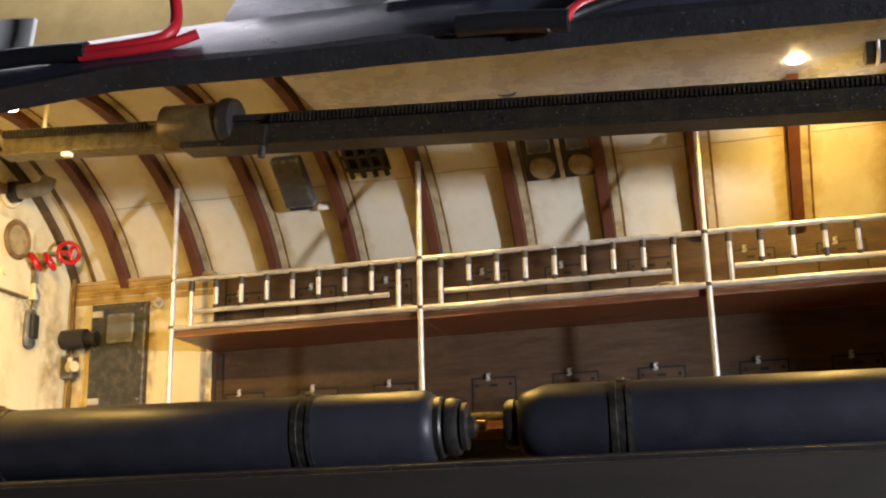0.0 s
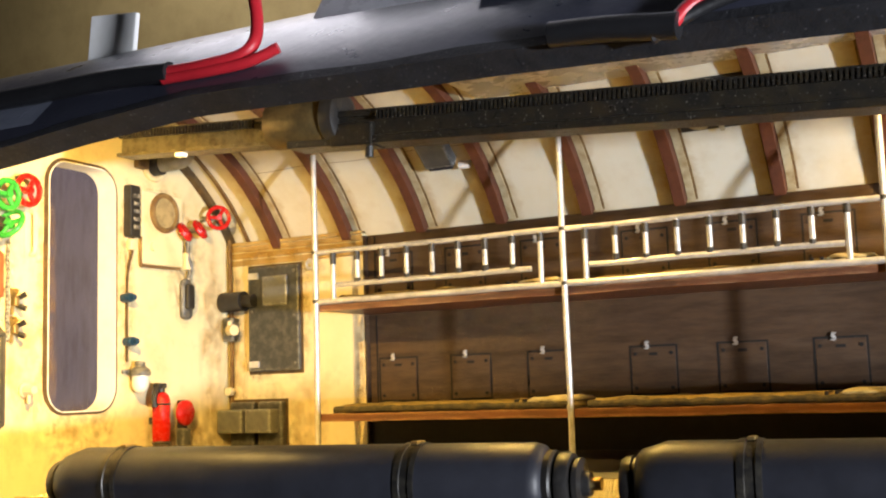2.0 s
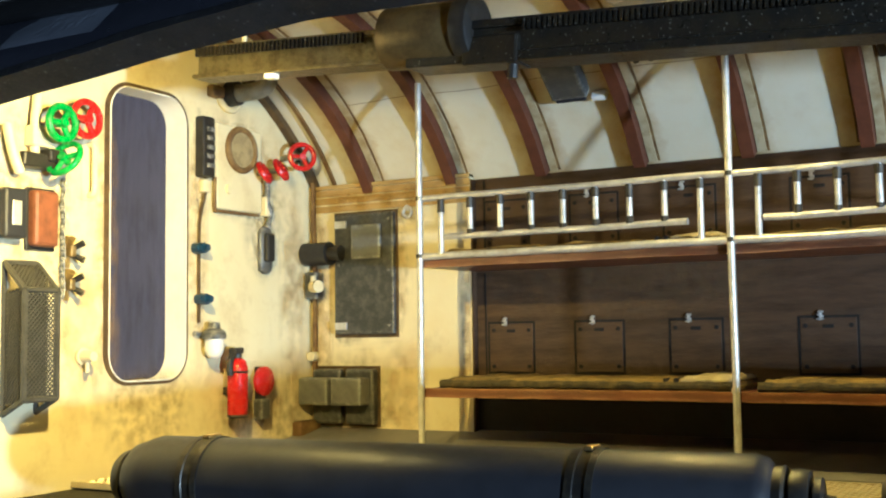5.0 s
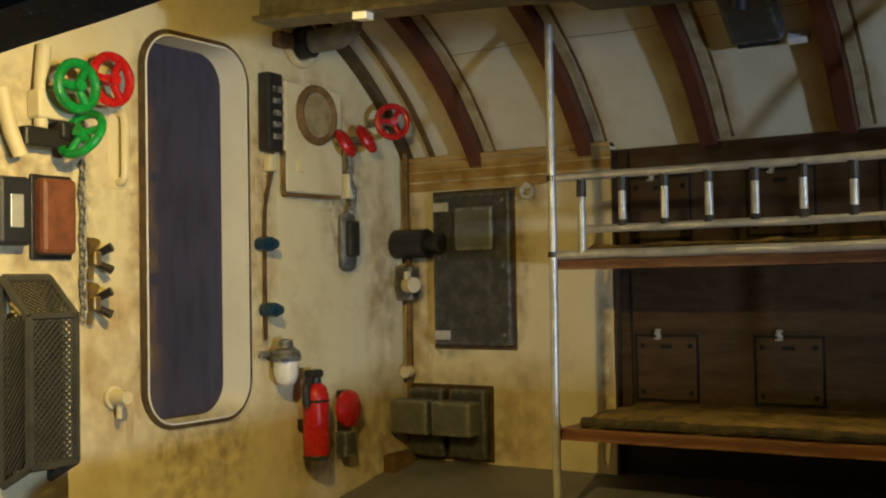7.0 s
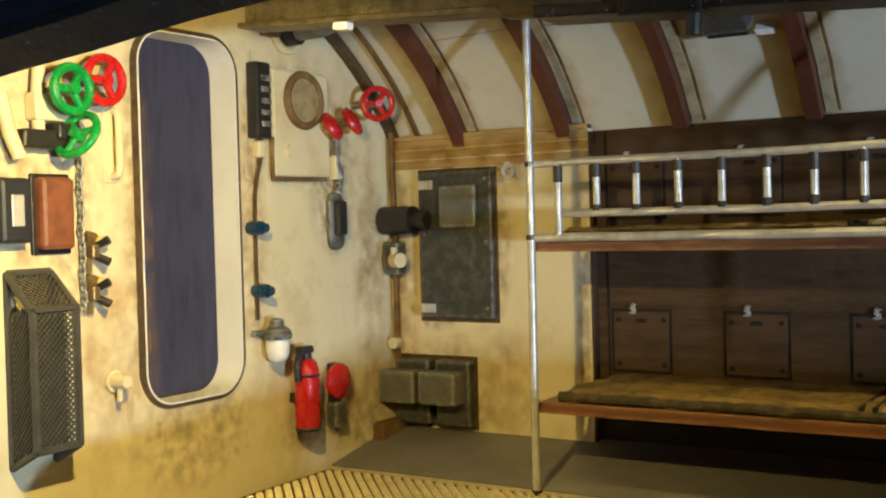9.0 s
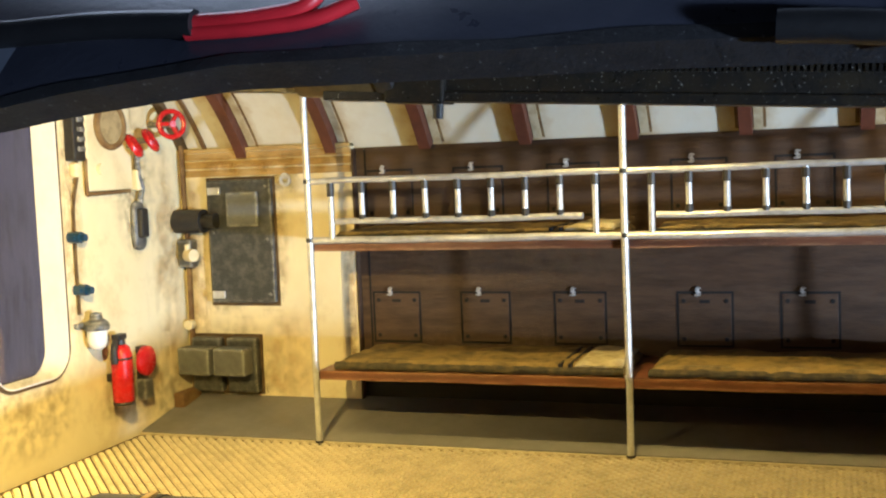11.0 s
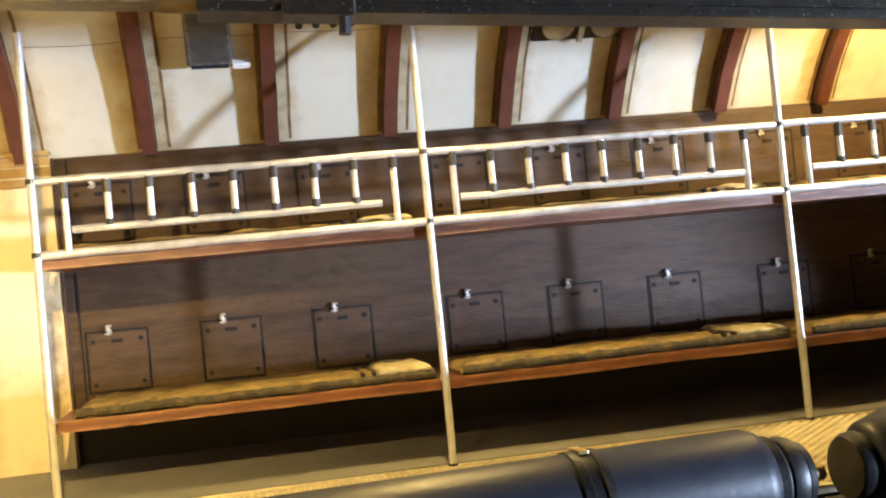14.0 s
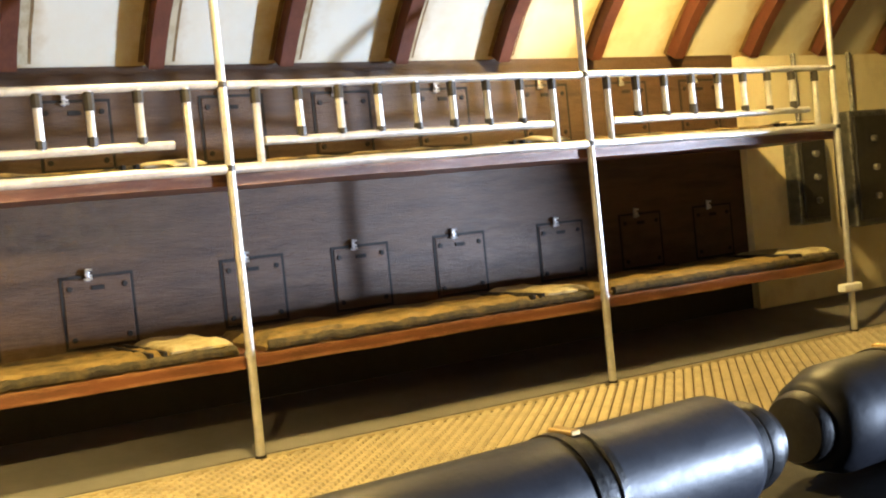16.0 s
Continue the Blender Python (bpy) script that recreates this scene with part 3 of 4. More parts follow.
def mattress(x0, x1, z, seed, pillow=True):
    rnd = random.Random(seed)
    t = thing("mattress", (x0, 0, z), "thin worn olive-brown canvas bunk mattress with a folded pale pillow", "mattress", "bunk mattresses")

    def slab(a, b, y0, y1, h, rag, s):
        bm = bmesh.new()
        nx, ny = 40, 14
        top = [[None] * (ny + 1) for _ in range(nx + 1)]
        for i in range(nx + 1):
            for j in range(ny + 1):
                u, v = i / nx, j / ny
                x = a + (b - a) * u
                y = y0 + (y1 - y0) * v + (rag * noise.noise(Vector((x * 9, s, 0))) if j == 0 else 0)
                edge_d = min(u, 1 - u) * (b - a), min(v, 1 - v) * (y1 - y0)
                r = min(1, min(edge_d) / 0.05)
                zz = h * (0.35 + 0.65 * math.sqrt(max(0, 1 - (1 - r) ** 2))) + 0.016 * noise.noise(Vector((x * 7, y * 9, s))) * r
                top[i][j] = bm.verts.new((x, y, zz))
        for i in range(nx):
            for j in range(ny):
                bm.faces.new((top[i][j], top[i + 1][j], top[i + 1][j + 1], top[i][j + 1]))
        rim = [top[i][0] for i in range(nx + 1)] + [top[nx][j] for j in range(1, ny + 1)] + [top[i][ny] for i in range(nx - 1, -1, -1)] + [top[0][j] for j in range(ny - 1, 0, -1)]
        low = [bm.verts.new((v.co.x, v.co.y, 0.001)) for v in rim]
        for k in range(len(rim)):
            bm.faces.new((rim[k], rim[(k + 1) % len(rim)], low[(k + 1) % len(rim)], low[k]))
        bm.faces.new(low)
        return bm

    L = x1 - x0
    part("pad", slab(0, L, 0.02, 0.68, 0.062, 0.03, seed), MATTRESS, t, smooth=True)
    bm = bmesh.new()
    pts = [(x, 0.022 + 0.012 * noise.noise(Vector((x * 8, seed, 1))), 0.026 + 0.010 * noise.noise(Vector((x * 11, seed, 4)))) for x in np.linspace(0.01, L - 0.01, 60)]
    tube(bm, pts, 0.024, 8)
    for v in bm.verts:
        v.co.z = max(0.001, v.co.z + 0.010 * noise.noise(Vector((v.co.x * 30, v.co.y * 40, seed))))
    part("front_roll", bm, MATT_EDGE, t, "dark ragged canvas front edge", smooth=True)
    if pillow:
        bm = slab(L - 0.30, L - 0.02, 0.03, 0.62, 0.032, 0.016, seed + 9)
        bmesh.ops.translate(bm, vec=(0, 0, 0.05), verts=bm.verts)
        part("pillow", bm, PILLOW, t, "pale canvas pillow", smooth=True)
        for dx in (0.34, 0.40):
            bm = box(bmesh.new(), (L - dx, 0.022, 0.02), (L - dx + 0.02, 0.66, 0.07), 0.004)
            part("strap", bm, GROOVE, t, "dark strap across the mattress")
    return t


for b in range(3):
    mattress(POSTX[b] + 0.10, POSTX[b + 1] - 0.03, 0.453, 10 + b)
    mattress(POSTX[b] + 0.12, POSTX[b + 1] - 0.06, 1.263, 20 + b)


# ---- torpedoes on the near side ----
def torpedo(x0, y0, turn, length, tail=True, band=0.36):
    t = thing("torpedo", (x0, y0, 0.166), "blue-grey practice torpedo with black bands lying on the floor", "torpedo", "torpedoes", rot=(0, 0, turn))
    R = 0.19
    L = length
    prof = [(0.0, 0.02), (0.0, 0.10), (0.012, 0.115), (0.05, 0.118), (0.055, 0.135), (0.075, 0.155), (0.12, 0.168), (0.19, R), (L - 0.07, R), (L - 0.03, R - 0.012), (L - 0.005, R - 0.04), (L, R - 0.06)]
    part("body", lathe(bmesh.new(), prof, seg=48), TORPEDO, t, smooth=True)
    for x in (band, L - 0.72):
        bm = lathe(bmesh.new(), [(x, R - 0.01), (x, R + 0.006), (x + 0.03, R + 0.008), (x + 0.034, R + 0.002), (x + 0.075, R + 0.002), (x + 0.079, R + 0.008), (x + 0.105, R + 0.006), (x + 0.105, R - 0.01)], seg=48)
        band = part("band", bm, TORP_BAND, t, "glossy black clamp band", smooth=True)
        part("band_bolt", box(bmesh.new(), (x + 0.036, -0.05, R - 0.002), (x + 0.073, 0.05, R + 0.014), 0.005), BRASS, band, "worn brass clasp")
    part("nose_ring", lathe(bmesh.new(), [(-0.02, 0.07), (-0.02, 0.11), (0.0, 0.122), (0.03, 0.126), (0.035, 0.07)], seg=36), BLACKP, t, smooth=True)
    if tail:
        part("tail_cone", lathe(bmesh.new(), [(L - 0.02, 0.09), (L - 0.01, 0.150), (L + 0.025, 0.155), (L + 0.035, 0.148), (L + 0.037, 0.118), (L + 0.05, 0.118), (L + 0.052, 0.142), (L + 0.08, 0.147), (L + 0.11, 0.138), (L + 0.113, 0.095), (L + 0.125, 0.095), (L + 0.127, 0.118), (L + 0.15, 0.118), (L + 0.155, 0.06), (L + 0.19, 0.055)], seg=36), BLACKP, t, "black stepped tail rings", smooth=True)
        part("shaft", lathe(bmesh.new(), [(L + 0.16, 0.03), (L + 0.24, 0.03)], seg=16), BRASS, t, "brass shaft")
    for x in (0.5, L / 2, L - 0.5):
        bm = box(bmesh.new(), (x - 0.04, -0.03, -0.217), (x + 0.04, 0.05, -0.182), 0.005)
        part("cradle", bm, BLACKP, t, "black cradle block")
    return t


torpedo(-0.14, -2.40, 4.4, 2.84, band=0.40)
torpedo(3.05, -2.15, 5.0, 5.5, band=0.50)

# ---- overhead loading rail ----
rail = thing("overhead_rail", (-0.44, -1.59, 2.172), "black oiled overhead loading rail with a toothed rack", "rail", rot=(0, 3.75, 0))
bm = box(bmesh.new(), (0.0, -0.075, 0.0), (1.35, 0.075, 0.022), 0.004)
box(bm, (0.0, -0.03, 0.022), (1.35, 0.03, 0.15))
box(bm, (0.0, -0.07, 0.15), (1.35, 0.07, 0.175), 0.004)
part("rail_front", bm, RAIL_BRASS, rail, "dirty brass I-section rail end")
bm = box(bmesh.new(), (1.35, -0.10, -0.035), (9.0, 0.10, 0.012), 0.008)
box(bm, (1.35, -0.075, 0.012), (9.0, 0.075, 0.125))
box(bm, (1.35, -0.10, 0.125), (9.0, 0.10, 0.165), 0.006)
part("rail_beam", bm, RAIL, rail)
bm = bmesh.new()
for k in range(286):
    x = 0.03 + k * 0.0255
    if 1.1 < x < 1.95:
        continue
    yf, zt = (-0.071, 0.112) if x < 1.35 else (-0.101, 0.098)
    box(bm, (x, yf - 0.022, zt), (x + 0.0135, yf, zt + 0.048))
part("toothed_rack", bm, RAIL, rail, "black fine-toothed rack strip", kind="stuff")
bm = lathe(bmesh.new(), [(1.20, 0.10), (1.21, 0.150), (1.60, 0.155), (1.62, 0.14)], Matrix.Translation((0, -0.01, 0.13)), seg=36)
carr = part("carriage", bm, BRONZE, rail, "dark bronze rounded carriage drum", smooth=True)
part("wheel", lathe(bmesh.new(), [(1.62, 0.10), (1.62, 0.155), (1.65, 0.160), (1.70, 0.150), (1.715, 0.11), (1.70, 0.06)], Matrix.Translation((0, -0.03, 0.14)), seg=36), BLACKP, carr, "glossy black end wheel", smooth=True)
part("axle", rod(bmesh.new(), (1.70, -0.03, 0.14), (1.78, -0.03, 0.14), 0.04, seg=16), GUN, carr)
part("clamp", box(bmesh.new(), (1.66, -0.115, -0.045), (1.94, 0.06, 0.09), 0.012), RAIL, carr)
part("pin", rod(bmesh.new(), (1.90, -0.06, -0.11), (1.90, -0.06, -0.03), 0.024, seg=10), BLACKP, rail)
part("nub", box(bmesh.new(), (0.48, -0.07, -0.028), (0.545, -0.02, 0.001), 0.006), WHITE, rail, "small white glue nub")
for x in (0.25,):
    part("hanger", rod(bmesh.new(), (x, 0.04, 0.14), (x, 0.04, 0.42), 0.014, seg=8), CREAM, rail, "cream painted hanger rod")
for x, y, z in LEDS:
    led = thing("led_lamp", (x, y, z), "tiny glowing warm white light on the ceiling", "lamp", "ceiling lights")
    bm = bmesh.new()
    bmesh.ops.create_uvsphere(bm, u_segments=12, v_segments=8, radius=0.05, matrix=Matrix.Diagonal((1.3, 1, 0.6, 1)))
    part("bulb", bm, LEDM, led, smooth=True).visible_shadow = False
    part("socket", rod(bmesh.new(), (0, 0, 0.02), (0, 0, 0.17 if x > 1 else 0.05), 0.026, seg=10), BLACKP, led)

# ---- right end ----
outer_r = [(YC + RI * math.sin(radians(a)), ZC + RI * math.cos(radians(a))) for a in np.linspace(-95, 60, 40)] + [(0.95, -0.12), (-2.98, -0.12)]
bm = bmesh.new()
fr = [[bm.verts.new((x, y, z)) for y, z in outer_r] for x in (X1, X1 + 0.08)]
bm.faces.new(fr[0])
bm.faces.new(list(reversed(fr[1])))
for k in range(len(outer_r)):
    bm.faces.new((fr[0][k], fr[0][(k + 1) % len(outer_r)], fr[1][(k + 1) % len(outer_r)], fr[1][k]))
solid("wall_end_light_stop", bm, CREAM, label="unseen cream end wall added to cut off the window light", category="bulkhead", kind="structure")


def switch_box(x, z0, z1, w, d):
    t = thing("switch_box", (x, YW, z0), "dark grey electrical switch box on the cream wall", "switch box", "switch boxes")
    h = z1 - z0
    part("case", box(bmesh.new(), (0, -d, 0), (w, 0, h), 0.012), PANEL, t)
    part("cover", box(bmesh.new(), (0.03, -d - 0.02, 0.04), (w - 0.03, -d + 0.002, h - 0.04), 0.008), BLACKP, t)
    for k in range(3):
        part("knob", rod(bmesh.new(), (w / 2, -d - 0.05, h * (0.25 + 0.25 * k)), (w / 2, -d - 0.018, h * (0.25 + 0.25 * k)), 0.022, seg=12), GUN, t)
    part("conduit", tube(bmesh.new(), [(w / 2, -0.03, h - 0.01), (w / 2, -0.03, 1.85 - z0)], 0.018), GUN, t)


switch_box(6.28, 0.66, 1.30, 0.30, 0.12)
switch_box(6.80, 0.60, 1.42, 0.42, 0.16)
switch_box(7.45, 0.60, 1.30, 0.50, 0.18)

# ---- side wall: electrical panel, twin boxes, bolt ----
panel = thing("electrical_panel", (-1.115, YW, 0.80), "grey metal electrical panel with worn edges on the cream wall", "electrical panel")
part("rust_shadow_rim", box(bmesh.new(), (-0.022, -0.006, -0.026), (0.528, 0, 0.892), 0.002), RUST_DARK, panel, "dark rim of rust and painted shadow gap round the panel")
part("door", box(bmesh.new(), (0, -0.045, 0), (0.51, 0, 0.875), 0.012), PANEL, panel)
bm = box(bmesh.new(), (0.165, -0.075, 0.54), (0.415, -0.044, 0.79), 0.012)
part("cover_plate", bm, COVER, panel, "raised square cover plate")
for z in (0.03, 0.77):
    part("hinge", box(bmesh.new(), (0.015, -0.065, z), (0.115, -0.044, z + 0.055), 0.006), STEEL, panel, "worn silver hinge strap")
for x, z in ((0.04, 0.5), (0.47, 0.06), (0.47, 0.82), (0.47, 0.45)):
    part("screw", rod(bmesh.new(), (x, -0.052, z), (x, -0.044, z), 0.012, seg=8), GUN, panel)

for x in (-1.305, -1.02):
    j = thing("junction_box", (x, YW, 0.185), "scuffed dark metal junction box with a proud square lid", "junction box", "junction boxes")
    part("back_box", box(bmesh.new(), (0.01, -0.075, -0.03), (0.255, 0, 0.365), 0.02), PANEL, j)
    part("rust_shadow_rim", box(bmesh.new(), (-0.012, -0.005, -0.05), (0.272, 0, 0.385), 0.002), RUST_DARK, j, "dark rim of rust and painted shadow gap round the box")
    part("lid", box(bmesh.new(), (-0.03, -0.20, 0.11), (0.225, -0.065, 0.305), 0.016), COVER, j, "worn grey metal lid")
bolt = thing("eye_bolt", (-0.50, YW, 1.66), "small silver eye bolt on the cream wall", "bolt")
part("ring", torus(bmesh.new(), 0.034, 0.013, Matrix.Translation((0, -0.02, 0)) @ Matrix.Rotation(radians(90), 4, "X"), 16, 6), STEEL, bolt, smooth=True)
part("stud", rod(bmesh.new(), (0, -0.03, 0.03), (0, 0, 0.03), 0.022, seg=10), STEEL, bolt)


# ---- bulkhead fittings (x is out of the bulkhead, y along it) ----
def on_bulkhead(name, y, z, label, category, group=""):
    return thing(name, (X0, y, z), label, category, group)


def handwheel(y, z, out, r, material, label, tilt=(0, 90, 0), category="hand wheel", thick=0.018):
    t = on_bulkhead("hand_wheel", y, z, label, category, "hand wheels")
    m = Matrix.Translation((out, 0, 0)) @ Euler([radians(v) for v in tilt]).to_matrix().to_4x4()
    part("rim", torus(bmesh.new(), r, thick, m, 28, 8), material, t, smooth=True)
    for k in range(3):
        a = 2 * math.pi * k / 3 + 0.5
        bm = rod(bmesh.new(), (0, 0, 0), (r * math.cos(a), r * math.sin(a), 0), thick * 0.85, seg=8)
        bm.transform(m)
        part("spoke", bm, material, t, smooth=True)
    bm = rod(bmesh.new(), (0, 0, -0.03), (0, 0, 0.03), r * 0.26, seg=14)
    bm.transform(m)
    part("hub", bm, material, t, smooth=True)
    part("spindle", rod(bmesh.new(), (0, 0, 0), (out, 0, 0), 0.02, seg=10), GUN, t)
    return t


handwheel(-1.687, 2.031, 0.15, 0.098, REDP, "glossy red three-spoked hand wheel on the bulkhead", thick=0.02)
handwheel(-1.889, 1.973, 0.18, 0.092, GREENP, "glossy green three-spoked hand wheel on the bulkhead", thick=0.021)
handwheel(-1.853, 1.784, 0.16, 0.10, GREENP, "green hand wheel turned edge-on below another", (60, 12, 0))
handwheel(-0.014, 1.93, 0.09, 0.066, REDP, "small red hand wheel seen edge-on", (0, 60, 20), thick=0.022)
handwheel(0.148, 1.967, 0.11, 0.068, REDP, "small red hand wheel beside a larger one", (0, 60, 20), thick=0.022)
handwheel(0.296, 2.073, 0.185, 0.088, REDP, "red three-spoked hand wheel by the curved ceiling", (0, 90, -38))

# valve manifold behind the green wheels
man = on_bulkhead("valve_manifold", -1.894, 1.745, "dark oily valve manifold blocks under green wheels", "valve")
part("block", box(bmesh.new(), (0, -0.18, -0.02), (0.10, 0.05, 0.06), 0.012), BLACKP, man)
part("block", box(bmesh.new(), (0, -0.10, 0.10), (0.08, 0.10, 0.22), 0.012), CREAM, man, "cream painted block")
part("block", box(bmesh.new(), (0, -0.02, 0.02), (0.12, 0.10, 0.09), 0.012), BLACKP, man)
part("pipe", tube(bmesh.new(), smoothpath([(0.05, -0.25, 0.20), (0.06, -0.22, 0.05), (0.07, -0.18, -0.06)]), 0.03, 10), CREAM, man, "cream pipe", smooth=True)
part("pipe", tube(bmesh.new(), smoothpath([(0.04, -0.06, 0.06), (0.05, -0.07, 0.2), (0.05, -0.05, 0.4)]), 0.028, 10), CREAM, man, "cream pipe", smooth=True)

gb = on_bulkhead("terminal_box", -2.163, 1.331, "blue-grey painted terminal box with rounded edges", "box")
part("case", box(bmesh.new(), (0, -0.02, 0), (0.09, 0.13, 0.27), 0.018), TORPEDO, gb)
part("nameplate", box(bmesh.new(), (0.088, 0.025, 0.07), (0.096, 0.085, 0.20), 0.004), STEEL, gb, "pale worn plate")
rb = on_bulkhead("terminal_box", -2.003, 1.299, "rust-red painted terminal box with black shadowed edges", "box")
part("case", box(bmesh.new(), (0, 0.03, 0), (0.075, 0.20, 0.31), 0.022), RUSTBOX, rb)
part("back_plate", box(bmesh.new(), (0, 0.015, -0.02), (0.02, 0.215, 0.325), 0.006), BLACKP, rb)

chain = on_bulkhead("chain", -1.736, 1.044, "dark oily hanging chain", "chain")
link = mesh_of("link", torus(bmesh.new(), 0.017, 0.007, Matrix.Rotation(radians(90), 4, "X") @ Matrix.Diagonal((0.8, 1.25, 1, 1)), 10, 5), GUN, True)
for k in range(22):
    ob = new("link", link)
    ob.parent = chain
    ob.matrix_local = pose(0.025 * U, 0.004 * math.sin(k) * U, 0.03 * k * U, 0, 0, 90 * (k % 2))
bar = on_bulkhead("grab_handle", -1.534, 1.62, "cream painted vertical grab handle", "handle")
part("grip", tube(bmesh.new(), smoothpath([(0.0, 0, 0.30), (0.05, 0, 0.28), (0.055, 0, 0.15), (0.05, 0, 0.02), (0.0, 0, 0.0)]), 0.018, 8), CREAM, bar, smooth=True)
part("back_plate", box(bmesh.new(), (0, -0.05, -0.03), (0.008, 0.035, 0.33), 0.003), CREAM, bar)

for y, z in ((-1.695, 1.285), (-1.699, 1.098)):
    v = on_bulkhead("small_valve", y, z, "small brass and black stop valve", "valve", "small stop valves")
    part("body", box(bmesh.new(), (0, -0.02, -0.03), (0.07, 0.02, 0.03), 0.008), BRASS, v)
    for dy, dz in ((0.055, 0.05), (0.055, -0.05), (-0.03, 0.07)):
        part("tap", rod(bmesh.new(), (0.03, dy * 0.3, dz * 0.3), (0.09, dy, dz), 0.015, 0.02, seg=8), BLACKP if dy > 0 else BRASS, v)
    part("pipe", tube(bmesh.new(), [(0.02, 0, -0.09), (0.02, 0, 0.09)], 0.014), BRASS, v)
kn = on_bulkhead("bell_push", -1.571, 0.692, "cream bell-shaped knob on the bulkhead", "knob")
part("base", rod(bmesh.new(), (0, 0, 0), (0.02, 0, 0), 0.05, seg=16), CREAM, kn)
part("knob", rod(bmesh.new(), (0.02, 0, 0), (0.10, 0, 0), 0.035, 0.028, seg=16), CREAM, kn)
part("pull", rod(bmesh.new(), (0.05, 0, -0.02), (0.05, 0, -0.09), 0.014, seg=8), CREAM, kn)

# heater: a caged box with a sloping top
heater = on_bulkhead("cage_heater", -2.11, 0.396, "grey metal heater cage of diamond mesh on the bulkhead", "heater")
hx, hy, hz, ht = 0.16, 0.22, 0.66, 0.81
corners = {"a": (0, 0, 0), "b": (hx, 0, 0.08), "c": (hx, hy, 0.08), "d": (0, hy, 0), "e": (0, 0, ht), "f": (hx, 0, hz), "g": (hx, hy, hz), "h": (0, hy, ht)}
for p, q in ("bf", "cg", "bc", "fg", "ef", "hg", "ab", "cd", "ae", "dh", "eh"):
    part("frame_bar", rod(bmesh.new(), corners[p], corners[q], 0.017, seg=6), HEATMESH, heater)
part("core", box(bmesh.new(), (0.0, 0.02, 0.06), (hx - 0.05, hy - 0.02, hz - 0.02), 0.01), BLACKP, heater, "black core inside the cage")


def mesh_face(o, u, v, step=0.027, w=0.0034):
    """Diamond mesh over the parallelogram o, o+u, o+u+v, o+v."""
    o, u, v = Vector(o), Vector(u), Vector(v)
    nrm = u.cross(v).normalized()
    bm = bmesh.new()
    U_, V_ = u.length, v.length
    k = -V_
    while k < U_ + V_:
        for s in (1, -1):
            pts = []
            a0, a1 = (k, 0), (k + s * V_, V_)
            t0, t1 = 0.0, 1.0
            dx = a1[0] - a0[0]
            for lim, sign in ((0, 1), (U_, -1)):
                f0, f1 = sign * (a0[0] - lim), sign * (a1[0] - lim)
                if f0 < 0 and f1 < 0:
                    t1 = -1
                elif f0 < 0:
                    t0 = max(t0, f0 / (f0 - f1))
                elif f1 < 0:
                    t1 = min(t1, f0 / (f0 - f1))
            if t1 - t0 > 0.03:
                p = o + u * ((a0[0] + dx * t0) / U_) + v * t0
                q = o + u * ((a0[0] + dx * t1) / U_) + v * t1
                side = (q - p).normalized().cross(nrm) * w
                vs = [bm.verts.new(c + nrm * h) for h in (0.003 * s + 0.003, 0.003 * s - 0.003) for c in (p - side, q - side, q + side, p + side)]
                for f in ((0, 1, 2, 3), (7, 6, 5, 4), (0, 4, 5, 1), (2, 6, 7, 3)):
                    bm.faces.new([vs[j] for j in f])
        k += step
    return bm


C = {k: Vector(v) for k, v in corners.items()}
part("front_mesh", mesh_face(C["b"], C["c"] - C["b"], C["f"] - C["b"]), HEATMESH, heater, "grey diamond mesh front", kind="stuff")
part("side_mesh", mesh_face(C["a"] + Vector((0, 0, 0.04)), C["b"] - C["a"] - Vector((0, 0, 0.04)), Vector((0, 0, hz - 0.06))), HEATMESH, heater, "grey diamond mesh side", kind="stuff")
part("top_mesh", mesh_face(C["e"], C["h"] - C["e"], C["f"] - C["e"]), HEATMESH, heater, "grey slatted mesh top", kind="stuff")

# right of the doorway
bb = on_bulkhead("fuse_box", -0.604, 1.867, "narrow black ribbed fuse box beside the doorway", "fuse box")
part("case", box(bmesh.new(), (0, -0.02, -0.03), (0.075, 0.095, 0.37), 0.012), BLACKP, bb)
for k in range(5):
    part("rib", box(bmesh.new(), (0.074, 0.012, 0.03 + 0.06 * k), (0.086, 0.083, 0.06 + 0.06 * k), 0.004), GUN, bb)
part("clip", box(bmesh.new(), (0, 0.015, -0.13), (0.05, 0.075, -0.04), 0.012), CREAM, bb, "cream moulded clip")
part("cable", tube(bmesh.new(), smoothpath([(0.03, 0.045, -0.01), (0.035, 0.05, -0.1), (0.02, 0.01, -0.3), (0.02, 0.0, -0.55), (0.02, 0.0, -0.98)]), 0.011, 6), RUST_DARK, bb, "thin dark pipe down the door edge", smooth=True)
for y, z in ((-0.626, 1.368), (-0.597, 1.038)):
    v = on_bulkhead("blue_valve", y, z, "dark blue painted bolt-headed valve", "valve", "blue valves")
    part("body", rod(bmesh.new(), (0, 0, 0), (0.09, 0, 0), 0.036, seg=8), BLUEP, v)
    part("cap", rod(bmesh.new(), (0.09, 0, 0), (0.12, 0, 0), 0.024, seg=8), BLUEP, v)
    part("handle", box(bmesh.new(), (0.04, -0.042, -0.014), (0.07, 0.042, 0.014), 0.006), BLUEP, v)
bl = on_bulkhead("bulkhead_lamp", -0.535, 0.8, "bulkhead lamp with white glass globe and grey cap", "lamp")
part("cap", lathe(bmesh.new(), [(-0.02, 0.075), (0.0, 0.08), (0.03, 0.07), (0.05, 0.04), (0.085, 0.035), (0.09, 0.01)], Matrix.Translation((0.09, 0, 0)) @ Matrix.Rotation(radians(-90), 4, "Y"), 24), GUN, bl, smooth=True)
